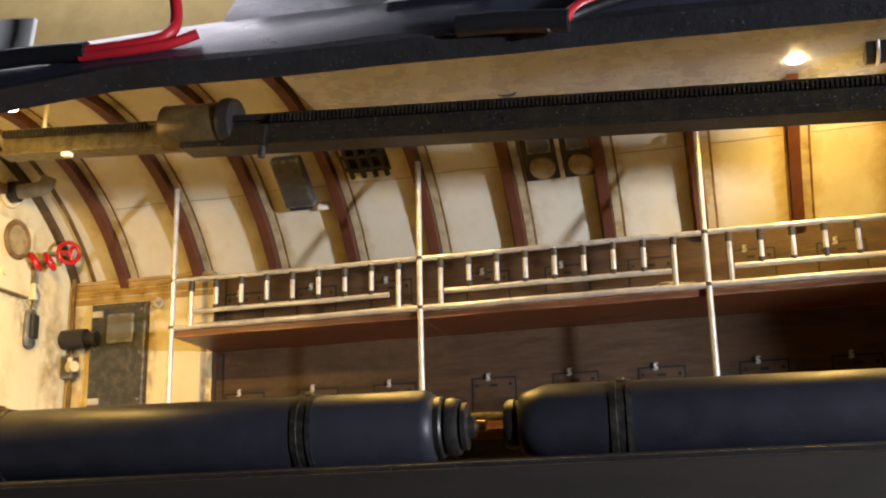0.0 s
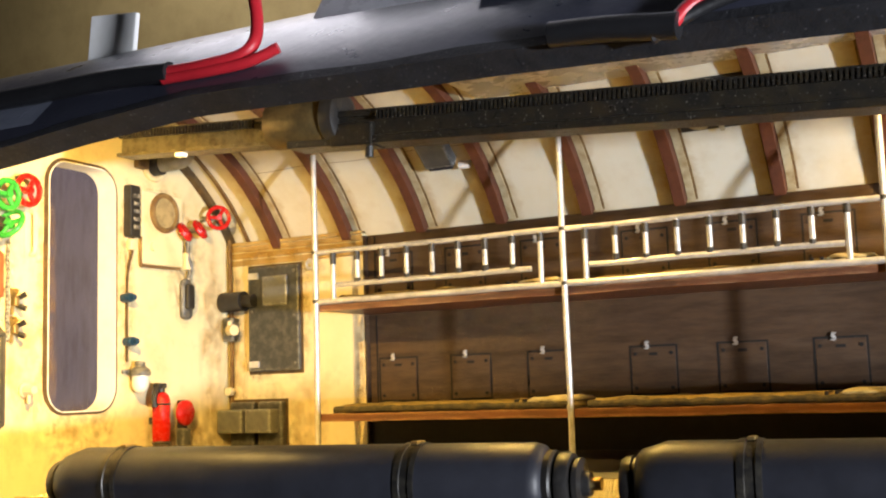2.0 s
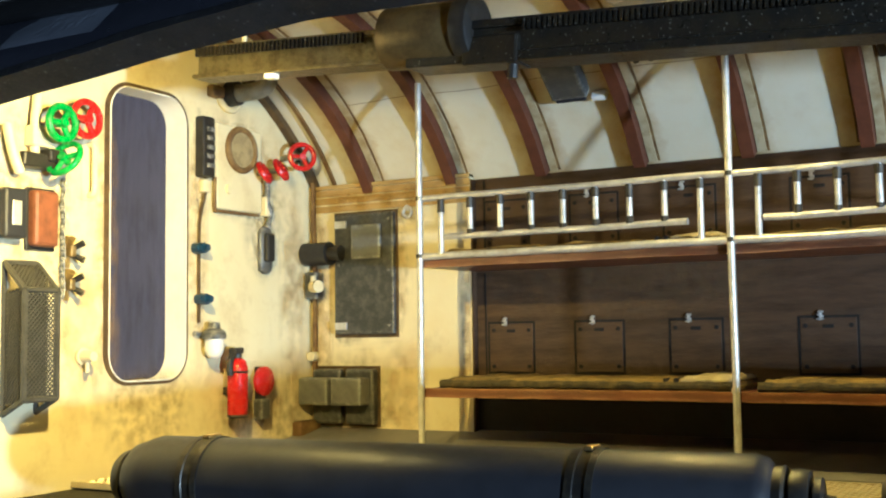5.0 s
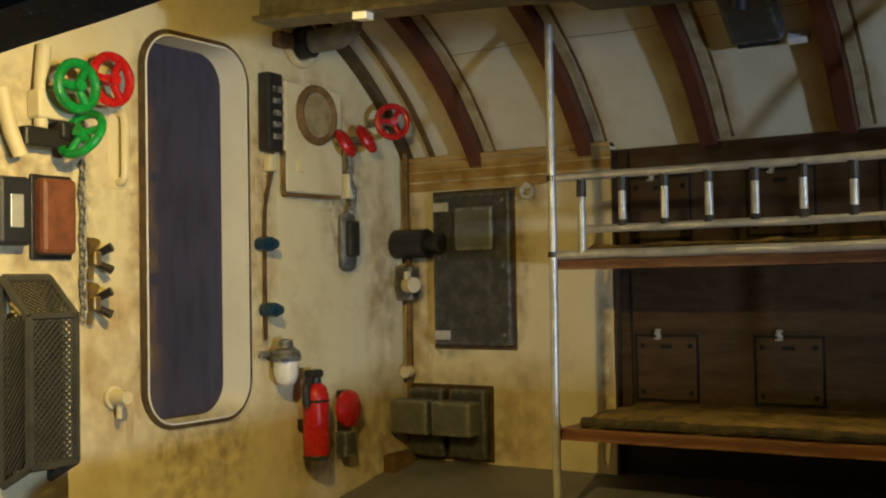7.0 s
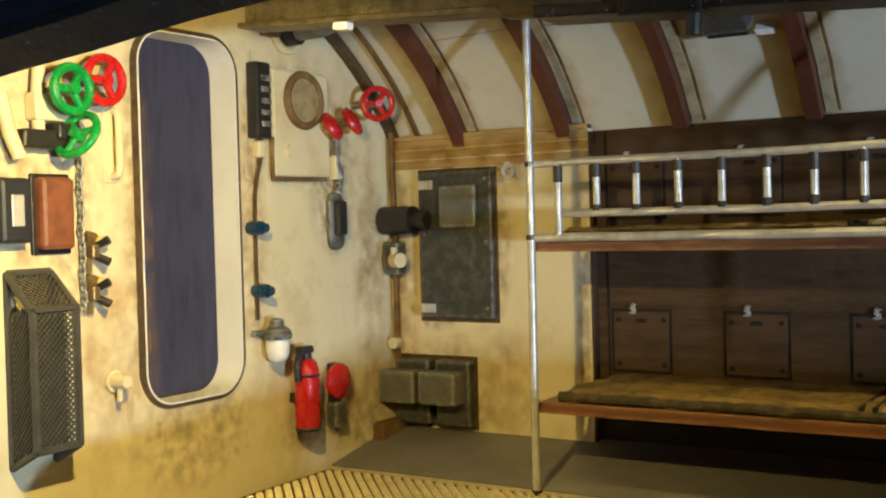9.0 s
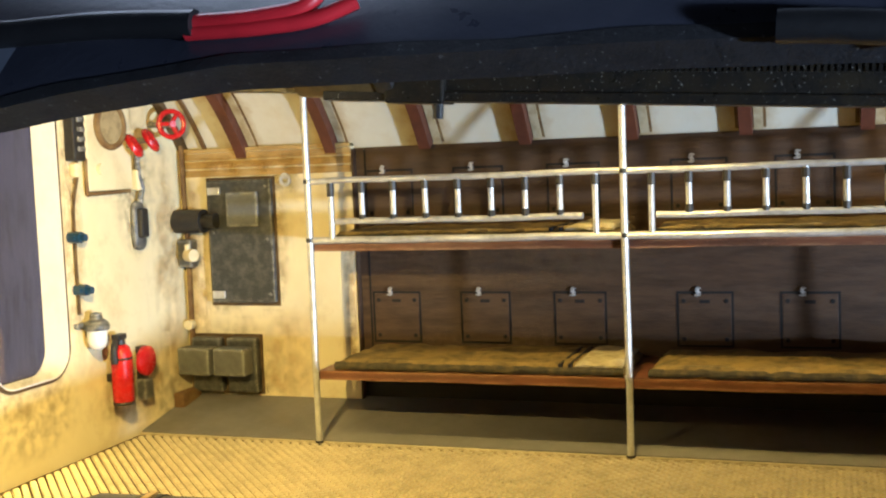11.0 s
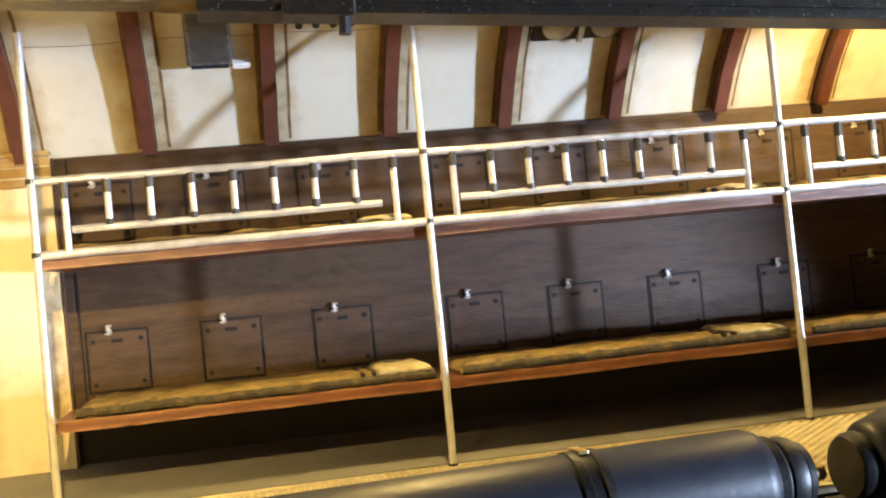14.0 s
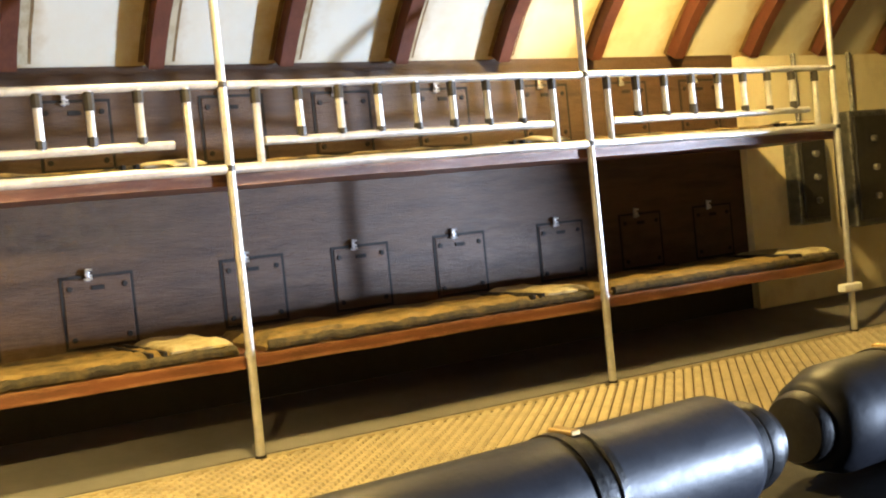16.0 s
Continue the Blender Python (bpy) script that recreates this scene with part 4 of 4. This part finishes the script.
part("globe", lathe(bmesh.new(), [(-0.15, 0.004), (-0.145, 0.025), (-0.125, 0.05), (-0.09, 0.063), (-0.02, 0.063)], Matrix.Translation((0.09, 0, 0)) @ Matrix.Rotation(radians(-90), 4, "Y"), 24), PORCELAIN, bl, "white glass globe", smooth=True)
part("bracket", box(bmesh.new(), (0, -0.03, -0.015), (0.09, 0.03, 0.02), 0.006), GUN, bl)
part("bracket", box(bmesh.new(), (0.0, -0.11, 0.0), (0.03, 0.10, 0.03), 0.006), GUN, bl)

plate = on_bulkhead("gauge_plate", -0.21, 1.953, "cream painted raised plate with a round brass-rimmed gauge", "gauge")
part("plate", box(bmesh.new(), (0, -0.24, -0.31), (0.035, 0.24, 0.27), 0.014), CREAM, plate)
part("rim", torus(bmesh.new(), 0.14, 0.022, Matrix.Translation((0.05, 0.0, 0.11)) @ Matrix.Rotation(radians(90), 4, "Y"), 32, 8), RUST_STAIN, plate, "rusty rim", smooth=True)
part("dial", rod(bmesh.new(), (0.03, 0, 0.11), (0.055, 0, 0.11), 0.13, seg=32), SPEAKER, plate, "dull ochre dial")
part("button", rod(bmesh.new(), (0.03, -0.12, -0.17), (0.06, -0.12, -0.17), 0.035, seg=14), CREAM, plate)
part("edge_pipe", tube(bmesh.new(), smoothpath([(0.03, -0.25, -0.1), (0.03, -0.25, -0.31), (0.03, -0.2, -0.325), (0.03, 0.2, -0.32)]), 0.012, 6), RUST_STAIN, plate, smooth=True)

grip = on_bulkhead("telephone_handset", 0.079, 1.292, "dark oval telephone handset hanging on the bulkhead", "telephone")
part("holder", lathe(bmesh.new(), [(0.0, 0.03), (0.02, 0.062), (0.06, 0.07), (0.27, 0.07), (0.31, 0.055), (0.33, 0.02)], Matrix.Translation((0.02, 0, -0.06)) @ Matrix.Rotation(radians(-90), 4, "Y") @ Matrix.Diagonal((1, 1, 0.5, 1)), 20), GUN, grip, smooth=True)
part("earpiece", box(bmesh.new(), (0.03, -0.045, 0.02), (0.08, 0.045, 0.22), 0.016), BLACKP, grip)
part("cord", tube(bmesh.new(), smoothpath([(0.04, 0, 0.26), (0.05, 0.02, 0.36), (0.05, -0.01, 0.45), (0.04, 0.0, 0.58)]), 0.02, 8), GUN, grip, "dark chain-like cord", smooth=True)
part("clip", box(bmesh.new(), (0.0, -0.035, 0.34), (0.06, 0.035, 0.48), 0.01), CREAM, grip)

horn = thing("klaxon", (X0 + 0.10, YW - 0.09, 1.39), "black cylindrical klaxon in the corner", "klaxon")
part("drum", rod(bmesh.new(), (-0.09, 0, 0), (0.13, 0, 0), 0.085, seg=24), BLACKP, horn, smooth=True)
part("mouth", rod(bmesh.new(), (0.13, 0, 0), (0.23, 0, 0), 0.05, 0.055, seg=20), BLACKP, horn, smooth=True)
part("bracket", box(bmesh.new(), (-0.10, 0.0, -0.03), (0.0, 0.09, 0.03), 0.008), BLACKP, horn)
sw = thing("rotary_switch", (X0 + 0.07, YW - 0.06, 1.13), "cream and black rotary switch on a corner pipe", "switch")
part("body", box(bmesh.new(), (-0.06, -0.05, -0.07), (0.05, 0.05, 0.13), 0.014), GUN, sw)
part("knob", rod(bmesh.new(), (0.03, -0.06, 0.02), (0.10, -0.09, 0.02), 0.045, seg=14), CREAM, sw)
part("lever", box(bmesh.new(), (0.03, -0.10, -0.02), (0.06, -0.06, 0.10), 0.008), CREAM, sw)
part("pipe", tube(bmesh.new(), smoothpath([(-0.03, 0.03, 0.80), (-0.03, 0.03, 0.5), (-0.02, 0.03, 0.2), (-0.02, 0.03, -0.1), (-0.03, 0.04, -0.6), (-0.03, 0.04, -0.97)]), 0.02, 8), RUST_STAIN, sw, "rusty brown corner pipe", smooth=True)
part("ball", rod(bmesh.new(), (-0.02, -0.03, -0.49), (-0.02, 0.03, -0.49), 0.035, seg=14), CREAM, sw)

fe = on_bulkhead("fire_extinguisher", -0.314, 0.261, "glossy red fire extinguisher with black top on the bulkhead", "fire extinguisher")
MZ = Matrix.Rotation(radians(-90), 4, "Y")
part("cylinder", lathe(bmesh.new(), [(0.0, 0.02), (0.005, 0.062), (0.03, 0.068), (0.33, 0.068), (0.37, 0.055), (0.39, 0.03)], Matrix.Translation((0.10, 0, 0)) @ MZ, 24), REDP, fe, smooth=True)
part("neck", rod(bmesh.new(), (0.10, 0, 0.38), (0.10, 0, 0.44), 0.03, seg=12), BLACKP, fe)
part("handle", box(bmesh.new(), (0.07, -0.06, 0.42), (0.13, 0.035, 0.46), 0.01), BLACKP, fe, "black handle")
part("hose", tube(bmesh.new(), smoothpath([(0.10, -0.05, 0.42), (0.11, -0.09, 0.36), (0.11, -0.085, 0.28)]), 0.022, 8), BLACKP, fe, "black hose", smooth=True)
part("foot_ring", torus(bmesh.new(), 0.06, 0.012, Matrix.Translation((0.10, 0, 0.01)), 20, 6), BLACKP, fe, "black foot ring", smooth=True)
part("band", torus(bmesh.new(), 0.066, 0.008, Matrix.Translation((0.10, 0, 0.30)), 20, 6), BLACKP, fe, "black clamp band", smooth=True)
part("bracket", box(bmesh.new(), (0.0, -0.03, 0.15), (0.06, 0.03, 0.20)), BLACKP, fe)
reel = on_bulkhead("alarm_bell", 0.012, 0.485, "red round alarm bell on a black bracket", "bell")
part("gong", lathe(bmesh.new(), [(0.05, 0.10), (0.075, 0.10), (0.095, 0.07), (0.105, 0.015)], None, 28), REDP, reel, smooth=True)
part("bracket", box(bmesh.new(), (0, -0.03, -0.22), (0.06, 0.03, 0.10), 0.008), BLACKP, reel)
part("coil_box", box(bmesh.new(), (0, -0.05, -0.26), (0.08, 0.05, -0.12), 0.012), GUN, reel)

# elbow pipe and corner seam at the top of the bulkhead
elbow = on_bulkhead("vent_elbow", -0.271, 2.407, "dirty cream vent pipe elbow with a black flange", "pipe")
part("pipe", tube(bmesh.new(), smoothpath([(0.0, -0.03, 0.03), (0.12, -0.02, 0.03), (0.24, -0.01, 0.035), (0.31, 0.0, 0.06), (0.34, 0.0, 0.13)]), 0.06, 16), VENT, elbow, smooth=True)
part("flange", rod(bmesh.new(), (0.02, -0.03, 0.03), (0.09, -0.02, 0.033), 0.085, seg=24), BLACKP, elbow, "black flange", smooth=True)
part("ring", torus(bmesh.new(), 0.11, 0.022, Matrix.Translation((0.02, -0.03, 0.03)) @ Matrix.Rotation(radians(90), 4, "Y"), 28, 8), CREAM, elbow, smooth=True)
part("bracket", box(bmesh.new(), (0.0, -0.24, -0.02), (0.06, -0.12, 0.06), 0.012), RUST_STAIN, elbow)
solid("trim_bulkhead_seam", arc_bar(X0 + 0.03, 0.058, -25, 56, RI - 0.05, RI - 0.001), RUST_DARK, label="rust-brown seam between bulkhead and ceiling", category="trim", kind="structure")
solid("trim_bulkhead_angle", arc_bar(X0 + 0.20, 0.03, -10, 55.5, RI - 0.02, RI - 0.001), RUST_STAIN, label="rust-brown stained line on the ceiling", category="trim", kind="structure")
bm = bmesh.new()
box(bm, (X0 + 0.001, 0.40, 0.06), (X0 + 0.09, YW - 0.002, 0.18), 0.02)
solid("rust_patch", bm, RUST_STAIN, label="rusty brown crust in the floor corner", category="rust", smooth=True)


# ---- fittings on the curved ceiling ----
def on_ceiling(x, a):
    """A frame on the lining: local x along the boat, local y up the curve, local z inward."""
    p = arc_pt(x, a, RI)
    inward = Vector((0, -math.sin(radians(a)), -math.cos(radians(a))))
    up = Vector((0, -math.cos(radians(a)), math.sin(radians(a))))
    m = Matrix((Vector((1, 0, 0)), up, inward)).transposed().to_4x4()
    return Matrix.Translation(p * U) @ m


def ceil_thing(name, x, a, label, category, group=""):
    ob = new(name)
    ob.matrix_world = on_ceiling(x, a)
    return tagged(ob, label, category, group)


g = ceil_thing("loudspeaker_pair", 3.03, 35.4, "dark frame with two round cream speaker faces and two square covers", "loudspeaker")
part("frame", box(bmesh.new(), (-0.29, -0.19, 0), (0.27, 0.25, 0.035), 0.01), BLACKP, g)
for sx in (-0.15, 0.14):
    part("round_face", rod(bmesh.new(), (sx, -0.07, 0.03), (sx, -0.07, 0.055), 0.098, 0.094, seg=28), SPEAKER, g, "round cream speaker face", smooth=True)
    part("square_cover", box(bmesh.new(), (sx - 0.09, 0.07, 0.03), (sx + 0.09, 0.22, 0.06), 0.012), GUN, g, "grey square cover")
part("divider", box(bmesh.new(), (-0.025, -0.19, 0.03), (0.005, 0.25, 0.06)), RIBFOOT, g)
g = ceil_thing("ventilation_box", 0.925, 37.3, "dull grey ventilation box with a white lug", "ventilation box")
part("case", box(bmesh.new(), (-0.12, -0.09, 0), (0.12, 0.36, 0.10), 0.014), GUN, g)
part("cover", box(bmesh.new(), (-0.10, -0.12, 0.02), (0.10, -0.08, 0.09), 0.008), TORPEDO, g, "blue-grey front cover")
part("lug", box(bmesh.new(), (0.118, -0.16, 0.0), (0.22, -0.12, 0.06), 0.008), WHITE, g, "small white lug")
g = ceil_thing("ceiling_grille", 1.55, 30.5, "black barred grille on the ceiling", "grille")
part("frame", box(bmesh.new(), (-0.17, -0.13, 0), (0.17, 0.13, 0.02), 0.006), BLACKP, g)
for k in range(4):
    part("bar", rod(bmesh.new(), (-0.14 + 0.093 * k, -0.15, 0.045), (-0.14 + 0.093 * k, 0.15, 0.045), 0.022, seg=8), BLACKP, g)
for k in range(2):
    part("cross_bar", rod(bmesh.new(), (-0.17, -0.06 + 0.12 * k, 0.05), (0.17, -0.06 + 0.12 * k, 0.05), 0.018, seg=8), BLACKP, g)
for x, a in ((2.44, 7), (3.33, 10.4), (4.26, 13)):
    g = ceil_thing("ceiling_clamp", x, a, "small dark brown clamp with a silver screw on the ceiling", "clamp", "ceiling clamps")
    part("block", box(bmesh.new(), (-0.07, -0.04, 0), (0.07, 0.04, 0.06), 0.01), RUSTBOX, g)
    part("screw", rod(bmesh.new(), (0.03, 0, 0.06), (0.03, 0, 0.085), 0.02, seg=10), STEEL, g)
valve = ceil_thing("ceiling_valve", 2.80, 11.3, "dark oily valve with a brassy cap under the ceiling", "valve")
part("body", rod(bmesh.new(), (0, 0, 0), (0, 0, 0.13), 0.055, 0.045, seg=16), RUST_DARK, valve, smooth=True)
part("cap", rod(bmesh.new(), (-0.05, 0.0, 0.10), (0.07, 0.0, 0.10), 0.04, seg=14), BRONZE, valve, "brassy cap", smooth=True)
part("wheel", torus(bmesh.new(), 0.07, 0.014, Matrix.Translation((0, 0, 0.15)), 20, 6), BLACKP, valve, smooth=True)
disc = ceil_thing("ceiling_disc", 3.28, 17.5, "dirty cream round disc on the ceiling", "fitting")
part("base", rod(bmesh.new(), (0, 0, 0), (0, 0, 0.03), 0.12, 0.11, seg=24), RIBFOOT, disc, smooth=True)
part("boss", rod(bmesh.new(), (0, 0, 0.03), (0, 0, 0.06), 0.05, 0.04, seg=16), RUST_DARK, disc, smooth=True)
drum = ceil_thing("hanging_drum", 5.12, 12.5, "dark drum with a silver strap hanging from the ceiling", "drum")
part("body", rod(bmesh.new(), (0, -0.02, 0.12), (0.42, -0.02, 0.12), 0.13, seg=24), BLACKP, drum, smooth=True)
part("strap", torus(bmesh.new(), 0.132, 0.014, Matrix.Translation((0.07, -0.02, 0.12)) @ Matrix.Rotation(radians(90), 4, "Y"), 28, 6), STEEL, drum, "silver strap", smooth=True)
part("bracket", box(bmesh.new(), (0.04, -0.06, 0), (0.10, 0.02, 0.05), 0.006), RUSTBOX, drum)
# welded panel seams across the lining
bm = bmesh.new()
for i in range(len(RIBX) - 1):
    xa, xb = RIBX[i] + 0.10, RIBX[i + 1] - 0.045
    n = 10
    rows = []
    for k in range(n + 1):
        x = xa + (xb - xa) * k / n
        a = 36.5 + 0.5 * noise.noise(Vector((x * 2, 0, 0)))
        rows.append([bm.verts.new(arc_pt(x, a + s, RI - 0.003)) for s in (-0.06, 0.06)])
    for p, q in zip(rows, rows[1:]):
        bm.faces.new((p[0], q[0], q[1], p[1]))
solid("trim_ceiling_seam", bm, RUST_STAIN, label="thin rust-stained panel seams on the ceiling", category="seam", kind="structure")

# ---- outside: hull underside edge, base, backing, casing, wires ----
bm = bmesh.new()
box(bm, (X0 - 0.4, -2.80, -1.40), (X1 + 0.3, -2.60, -0.06), 0.02)
solid("hull_lower_edge", bm, HULL_EDGE, label="black painted lower edge of the cut hull", category="hull edge", kind="structure")
bm = box(bmesh.new(), (-16, -14.0, -1.50), (24, 4.5, -1.40))
solid("ground_table", bm, BASE, label="dark stained wooden work table under the model", category="table", kind="structure")
bm = box(bmesh.new(), (-3.0, -3.35, -1.40), (10.5, -2.82, -0.13), 0.01)
solid("base_trim", bm, BASE, label="dark stained wooden base batten in front of the hull", category="batten", kind="structure")
bm = box(bmesh.new(), (-16, 4.4, -1.40), (24, 4.6, 10))
solid("backdrop_board", bm, TABLE, label="tan board standing behind the model", category="backdrop", kind="structure")
casing = thing("deck_casing", (0, 0, 0), "pale grey painted deck casing on top of the hull", "deck casing")
LEAN_BACK = Matrix.Translation((0, -2.28, 2.44)) @ Matrix.Rotation(radians(-36), 4, "X")
part("side_plate", box(bmesh.new(), (1.38, 0, 0), (X1 + 0.2, 0.14, 1.3), 0.05, LEAN_BACK), PLATE, casing, smooth=True)
part("deck", box(bmesh.new(), (1.42, -1.90, 2.60), (X1 + 0.2, 0.3, 3.40), 0.05), PLATE, casing, smooth=True)


def foil(x, a, sx, sy, h, seed, name="foil_tape", label="crumpled silver-white foil tape on the hull", material=None):
    t = ceil_thing(name, 0, 0, label, "tape", "foil tapes" if name == "foil_tape" else "")
    p = arc_pt(x, a, RO)
    outv = Vector((0, math.sin(radians(a)), math.cos(radians(a))))
    upv = Vector((0, math.cos(radians(a)), -math.sin(radians(a))))
    t.matrix_world = Matrix.Translation(p * U) @ Matrix((Vector((1, 0, 0)), upv, outv)).transposed().to_4x4()
    bm = bmesh.new()
    nx, ny = 26, 14
    vs = [[bm.verts.new(((i / nx - 0.5) * sx + 0.02 * noise.noise(Vector((i, j, seed))), (j / ny - 0.5) * sy + 0.02 * noise.noise(Vector((i, j, seed + 5))), 0.004 + h * max(0, 1 - (2 * i / nx - 1) ** 2) * max(0, 1 - (2 * j / ny - 1) ** 2) * (0.6 + 0.9 * abs(noise.noise(Vector((i * 0.45, j * 0.5, seed))))))) for j in range(ny + 1)] for i in range(nx + 1)]
    for i in range(nx):
        for j in range(ny):
            bm.faces.new((vs[i][j], vs[i + 1][j], vs[i + 1][j + 1], vs[i][j + 1]))
    part("sheet", bm, material or FOIL, t)


FOIL = mat("crumpled_foil", (0.85, 0.85, 0.85), 0.35, 0.25, second=(0.5, 0.5, 0.52), scale=14, amount=0.5, bump=0.6, fine=30)
BLACK_TAPE = mat("black_heat_shrink", (0.012, 0.012, 0.014), 0.42, bump=0.3, fine=25)
RED_WIRE = mat("red_wire_insulation", (0.52, 0.02, 0.03), 0.35)
foil(2.76, -31, 0.6, 0.34, 0.2, 1)
foil(4.75, -31, 0.9, 0.34, 0.2, 2)
PATCH = mat("grey_blue_tape", (0.17, 0.19, 0.25), 0.35, second=(0.11, 0.125, 0.17), scale=5, amount=0.5, bump=0.15)
foil(-0.35, -46, 0.62, 0.26, 0.006, 3, "tape_patch", "smooth grey-blue tape patch stuck flat on the hull", PATCH)


def on_hull(x, a, lift):
    return arc_pt(x, a, RO + lift)


wire = thing("wire_bundle", (0, 0, 0), "red wire with black heat-shrink sleeves lying on the hull", "wire")
part("sleeve", tube(bmesh.new(), smoothpath([on_hull(-1.1, -42, 0.05), on_hull(-0.2, -43, 0.055), on_hull(0.37, -43, 0.06), on_hull(0.82, -43.6, 0.05)]), 0.056, 12), BLACK_TAPE, wire, "black heat-shrink sleeve", smooth=True)
part("red_wire", tube(bmesh.new(), smoothpath([on_hull(0.78, -43.4, 0.05), on_hull(1.08, -43.2, 0.05), on_hull(1.28, -41.8, 0.06), on_hull(1.30, -38, 0.13), on_hull(1.20, -32, 0.38)]), 0.034, 10), RED_WIRE, wire, "red insulated wire", smooth=True)
part("red_wire", tube(bmesh.new(), smoothpath([on_hull(0.78, -44.2, 0.03), on_hull(1.08, -44.1, 0.03), on_hull(1.30, -43.2, 0.03), on_hull(1.46, -41.5, 0.05)]), 0.030, 10), RED_WIRE, wire, "red insulated wire", smooth=True)
wire2 = thing("wire_bundle", (0, 0, 0), "black sleeve and red wire run under a grey clip", "wire")
part("sleeve", tube(bmesh.new(), smoothpath([on_hull(2.95, -46.5, 0.05), on_hull(3.2, -47, 0.06), on_hull(3.52, -48, 0.05)]), 0.058, 12), BLACK_TAPE, wire2, "black taped joint", smooth=True)
part("red_wire", tube(bmesh.new(), smoothpath([on_hull(3.48, -48, 0.05), on_hull(3.72, -43, 0.05), on_hull(4.7, -38, 0.05)]), 0.03, 10), RED_WIRE, wire2, "red insulated wire", smooth=True)
part("black_wire", tube(bmesh.new(), smoothpath([on_hull(3.4, -48.6, 0.03), on_hull(3.75, -44, 0.03), on_hull(4.7, -39, 0.03)]), 0.03, 10), BLACK_TAPE, wire2, "black insulated wire", smooth=True)
clip = ceil_thing("cable_clip", 0, 0, "pale grey plastic cable clip over the wires", "clip")
clip.matrix_world = Matrix.Identity(4)
bm = bmesh.new()
box(bm, (3.86, -2.52, 2.25), (4.10, -2.34, 2.56), 0.02)
part("body", bm, PLATE, clip)
for x, h in ((-0.31, 0.34), (-1.78, 0.34)):
    tab = thing("paper_tab", (x, -1.85, 2.70), "upright white paper tab behind the hull edge", "tab", "white tabs")
    bm = box(bmesh.new(), (-0.19, -0.02, 0.0), (0.19, 0.02, h), 0.008, Matrix.Rotation(radians(6), 4, "Y"))
    part("card", bm, WHITE, tab)


# ---- washes of rust and grime on the paint ----
def wash(lo, hi, material, label="rust-brown stain on the cream paint"):
    """A thin uneven patch between two corners of a wall: one of the axes is flat."""
    flat = min(range(3), key=lambda k: abs(hi[k] - lo[k]))
    a, b = [k for k in range(3) if k != flat]
    bm = bmesh.new()
    n = 12
    grid = []
    for i in range(n + 1):
        row = []
        for j in range(n + 1):
            p = [0, 0, 0]
            p[flat] = lo[flat]
            p[a] = lo[a] + (hi[a] - lo[a]) * i / n
            p[b] = lo[b] + (hi[b] - lo[b]) * j / n
            row.append(bm.verts.new(p))
        grid.append(row)
    for i in range(n):
        for j in range(n):
            bm.faces.new((grid[i][j], grid[i + 1][j], grid[i + 1][j + 1], grid[i][j + 1]))
    ob = solid("paint_stain", bm, material, label=label, category="stain", kind="structure")
    ob.visible_shadow = False


YS, XS = YW - 0.003, X0 + 0.004
wash((-1.20, YS, 0.68), (-0.46, YS, 1.80), STAIN)
wash((-1.33, YS - 0.001, 0.02), (-0.58, YS - 0.001, 0.70), GRIME)
wash((-0.75, YS - 0.0005, 0.02), (-0.35, YS - 0.0005, 0.75), STAIN)
wash((-0.10, YS, 0.10), (0.0, YS, 1.80), STAIN)
wash((-1.34, YS, 0.1), (-1.15, YS, 1.75), STAIN)
wash((XS, -1.505, 0.064), (XS, -0.62, 0.629), GRIME)
wash((XS, -1.808, 0.302), (XS, -1.275, 1.225), STAIN)
wash((XS + 0.0005, -2.303, 1.153), (XS + 0.0005, -1.563, 2.171), GRIME)
wash((XS, -0.653, 1.559), (XS, 0.235, 2.396), STAIN)
wash((XS + 0.001, -0.198, 1.198), (XS + 0.001, 0.352, 2.091), GRIME)
wash((XS, 0.243, 0.128), (XS, 0.593, 2.088), STAIN)
wash((XS, -0.478, 0.054), (XS, 0.407, 0.627), STAIN)
wash((XS + 0.001, 0.086, 0.003), (XS + 0.001, 0.557, 0.42), GRIME)
wash((XS, -0.726, 0.463), (XS, -0.486, 2.205), STAIN)
wash((XS, -1.544, 0.639), (XS, -1.285, 2.216), STAIN)
for zt in (0.19, 0.92):
    wash((0.05, YB - 0.003, zt - 0.08), (2.1, YB - 0.003, zt + 0.5), GRIME, "dark grime on the brown board")

# smaller, darker crusts of rust where fittings meet the paint
for y0, y1, z0, z1 in ((-1.481, -1.345, 0.736, 2.316), (-0.519, 0.078, 1.586, 1.714), (-0.39, 0.007, 1.863, 2.258), (-0.045, 0.223, 1.143, 1.741), (-1.865, -1.662, 0.994, 1.877), (-2.25, -1.789, 1.23, 1.692), (-0.446, 0.177, 0.123, 0.422), (0.309, 0.586, 0.882, 1.683), (-0.664, -0.505, 1.509, 2.305)):
    wash((XS + 0.0016, y0, z0), (XS + 0.0016, y1, z1), GRIME, "dark rust crust on the cream paint")
for x0, x1, z0, z1 in ((-1.34, -0.62, 0.12, 0.30), (-1.20, -0.90, 0.70, 0.90), (-0.66, -0.50, 0.80, 1.75), (-0.62, -0.34, 1.56, 1.76), (-0.08, -0.002, 0.2, 1.2), (-1.34, -1.2, 0.9, 1.75)):
    wash((x0, YS - 0.0018, z0), (x1, YS - 0.0018, z1), GRIME, "dark rust crust on the cream paint")
wash((-1.34, YW - 0.0145, 1.69), (-0.01, YW - 0.0145, 1.88), STAIN, "ochre stain along the ledge")
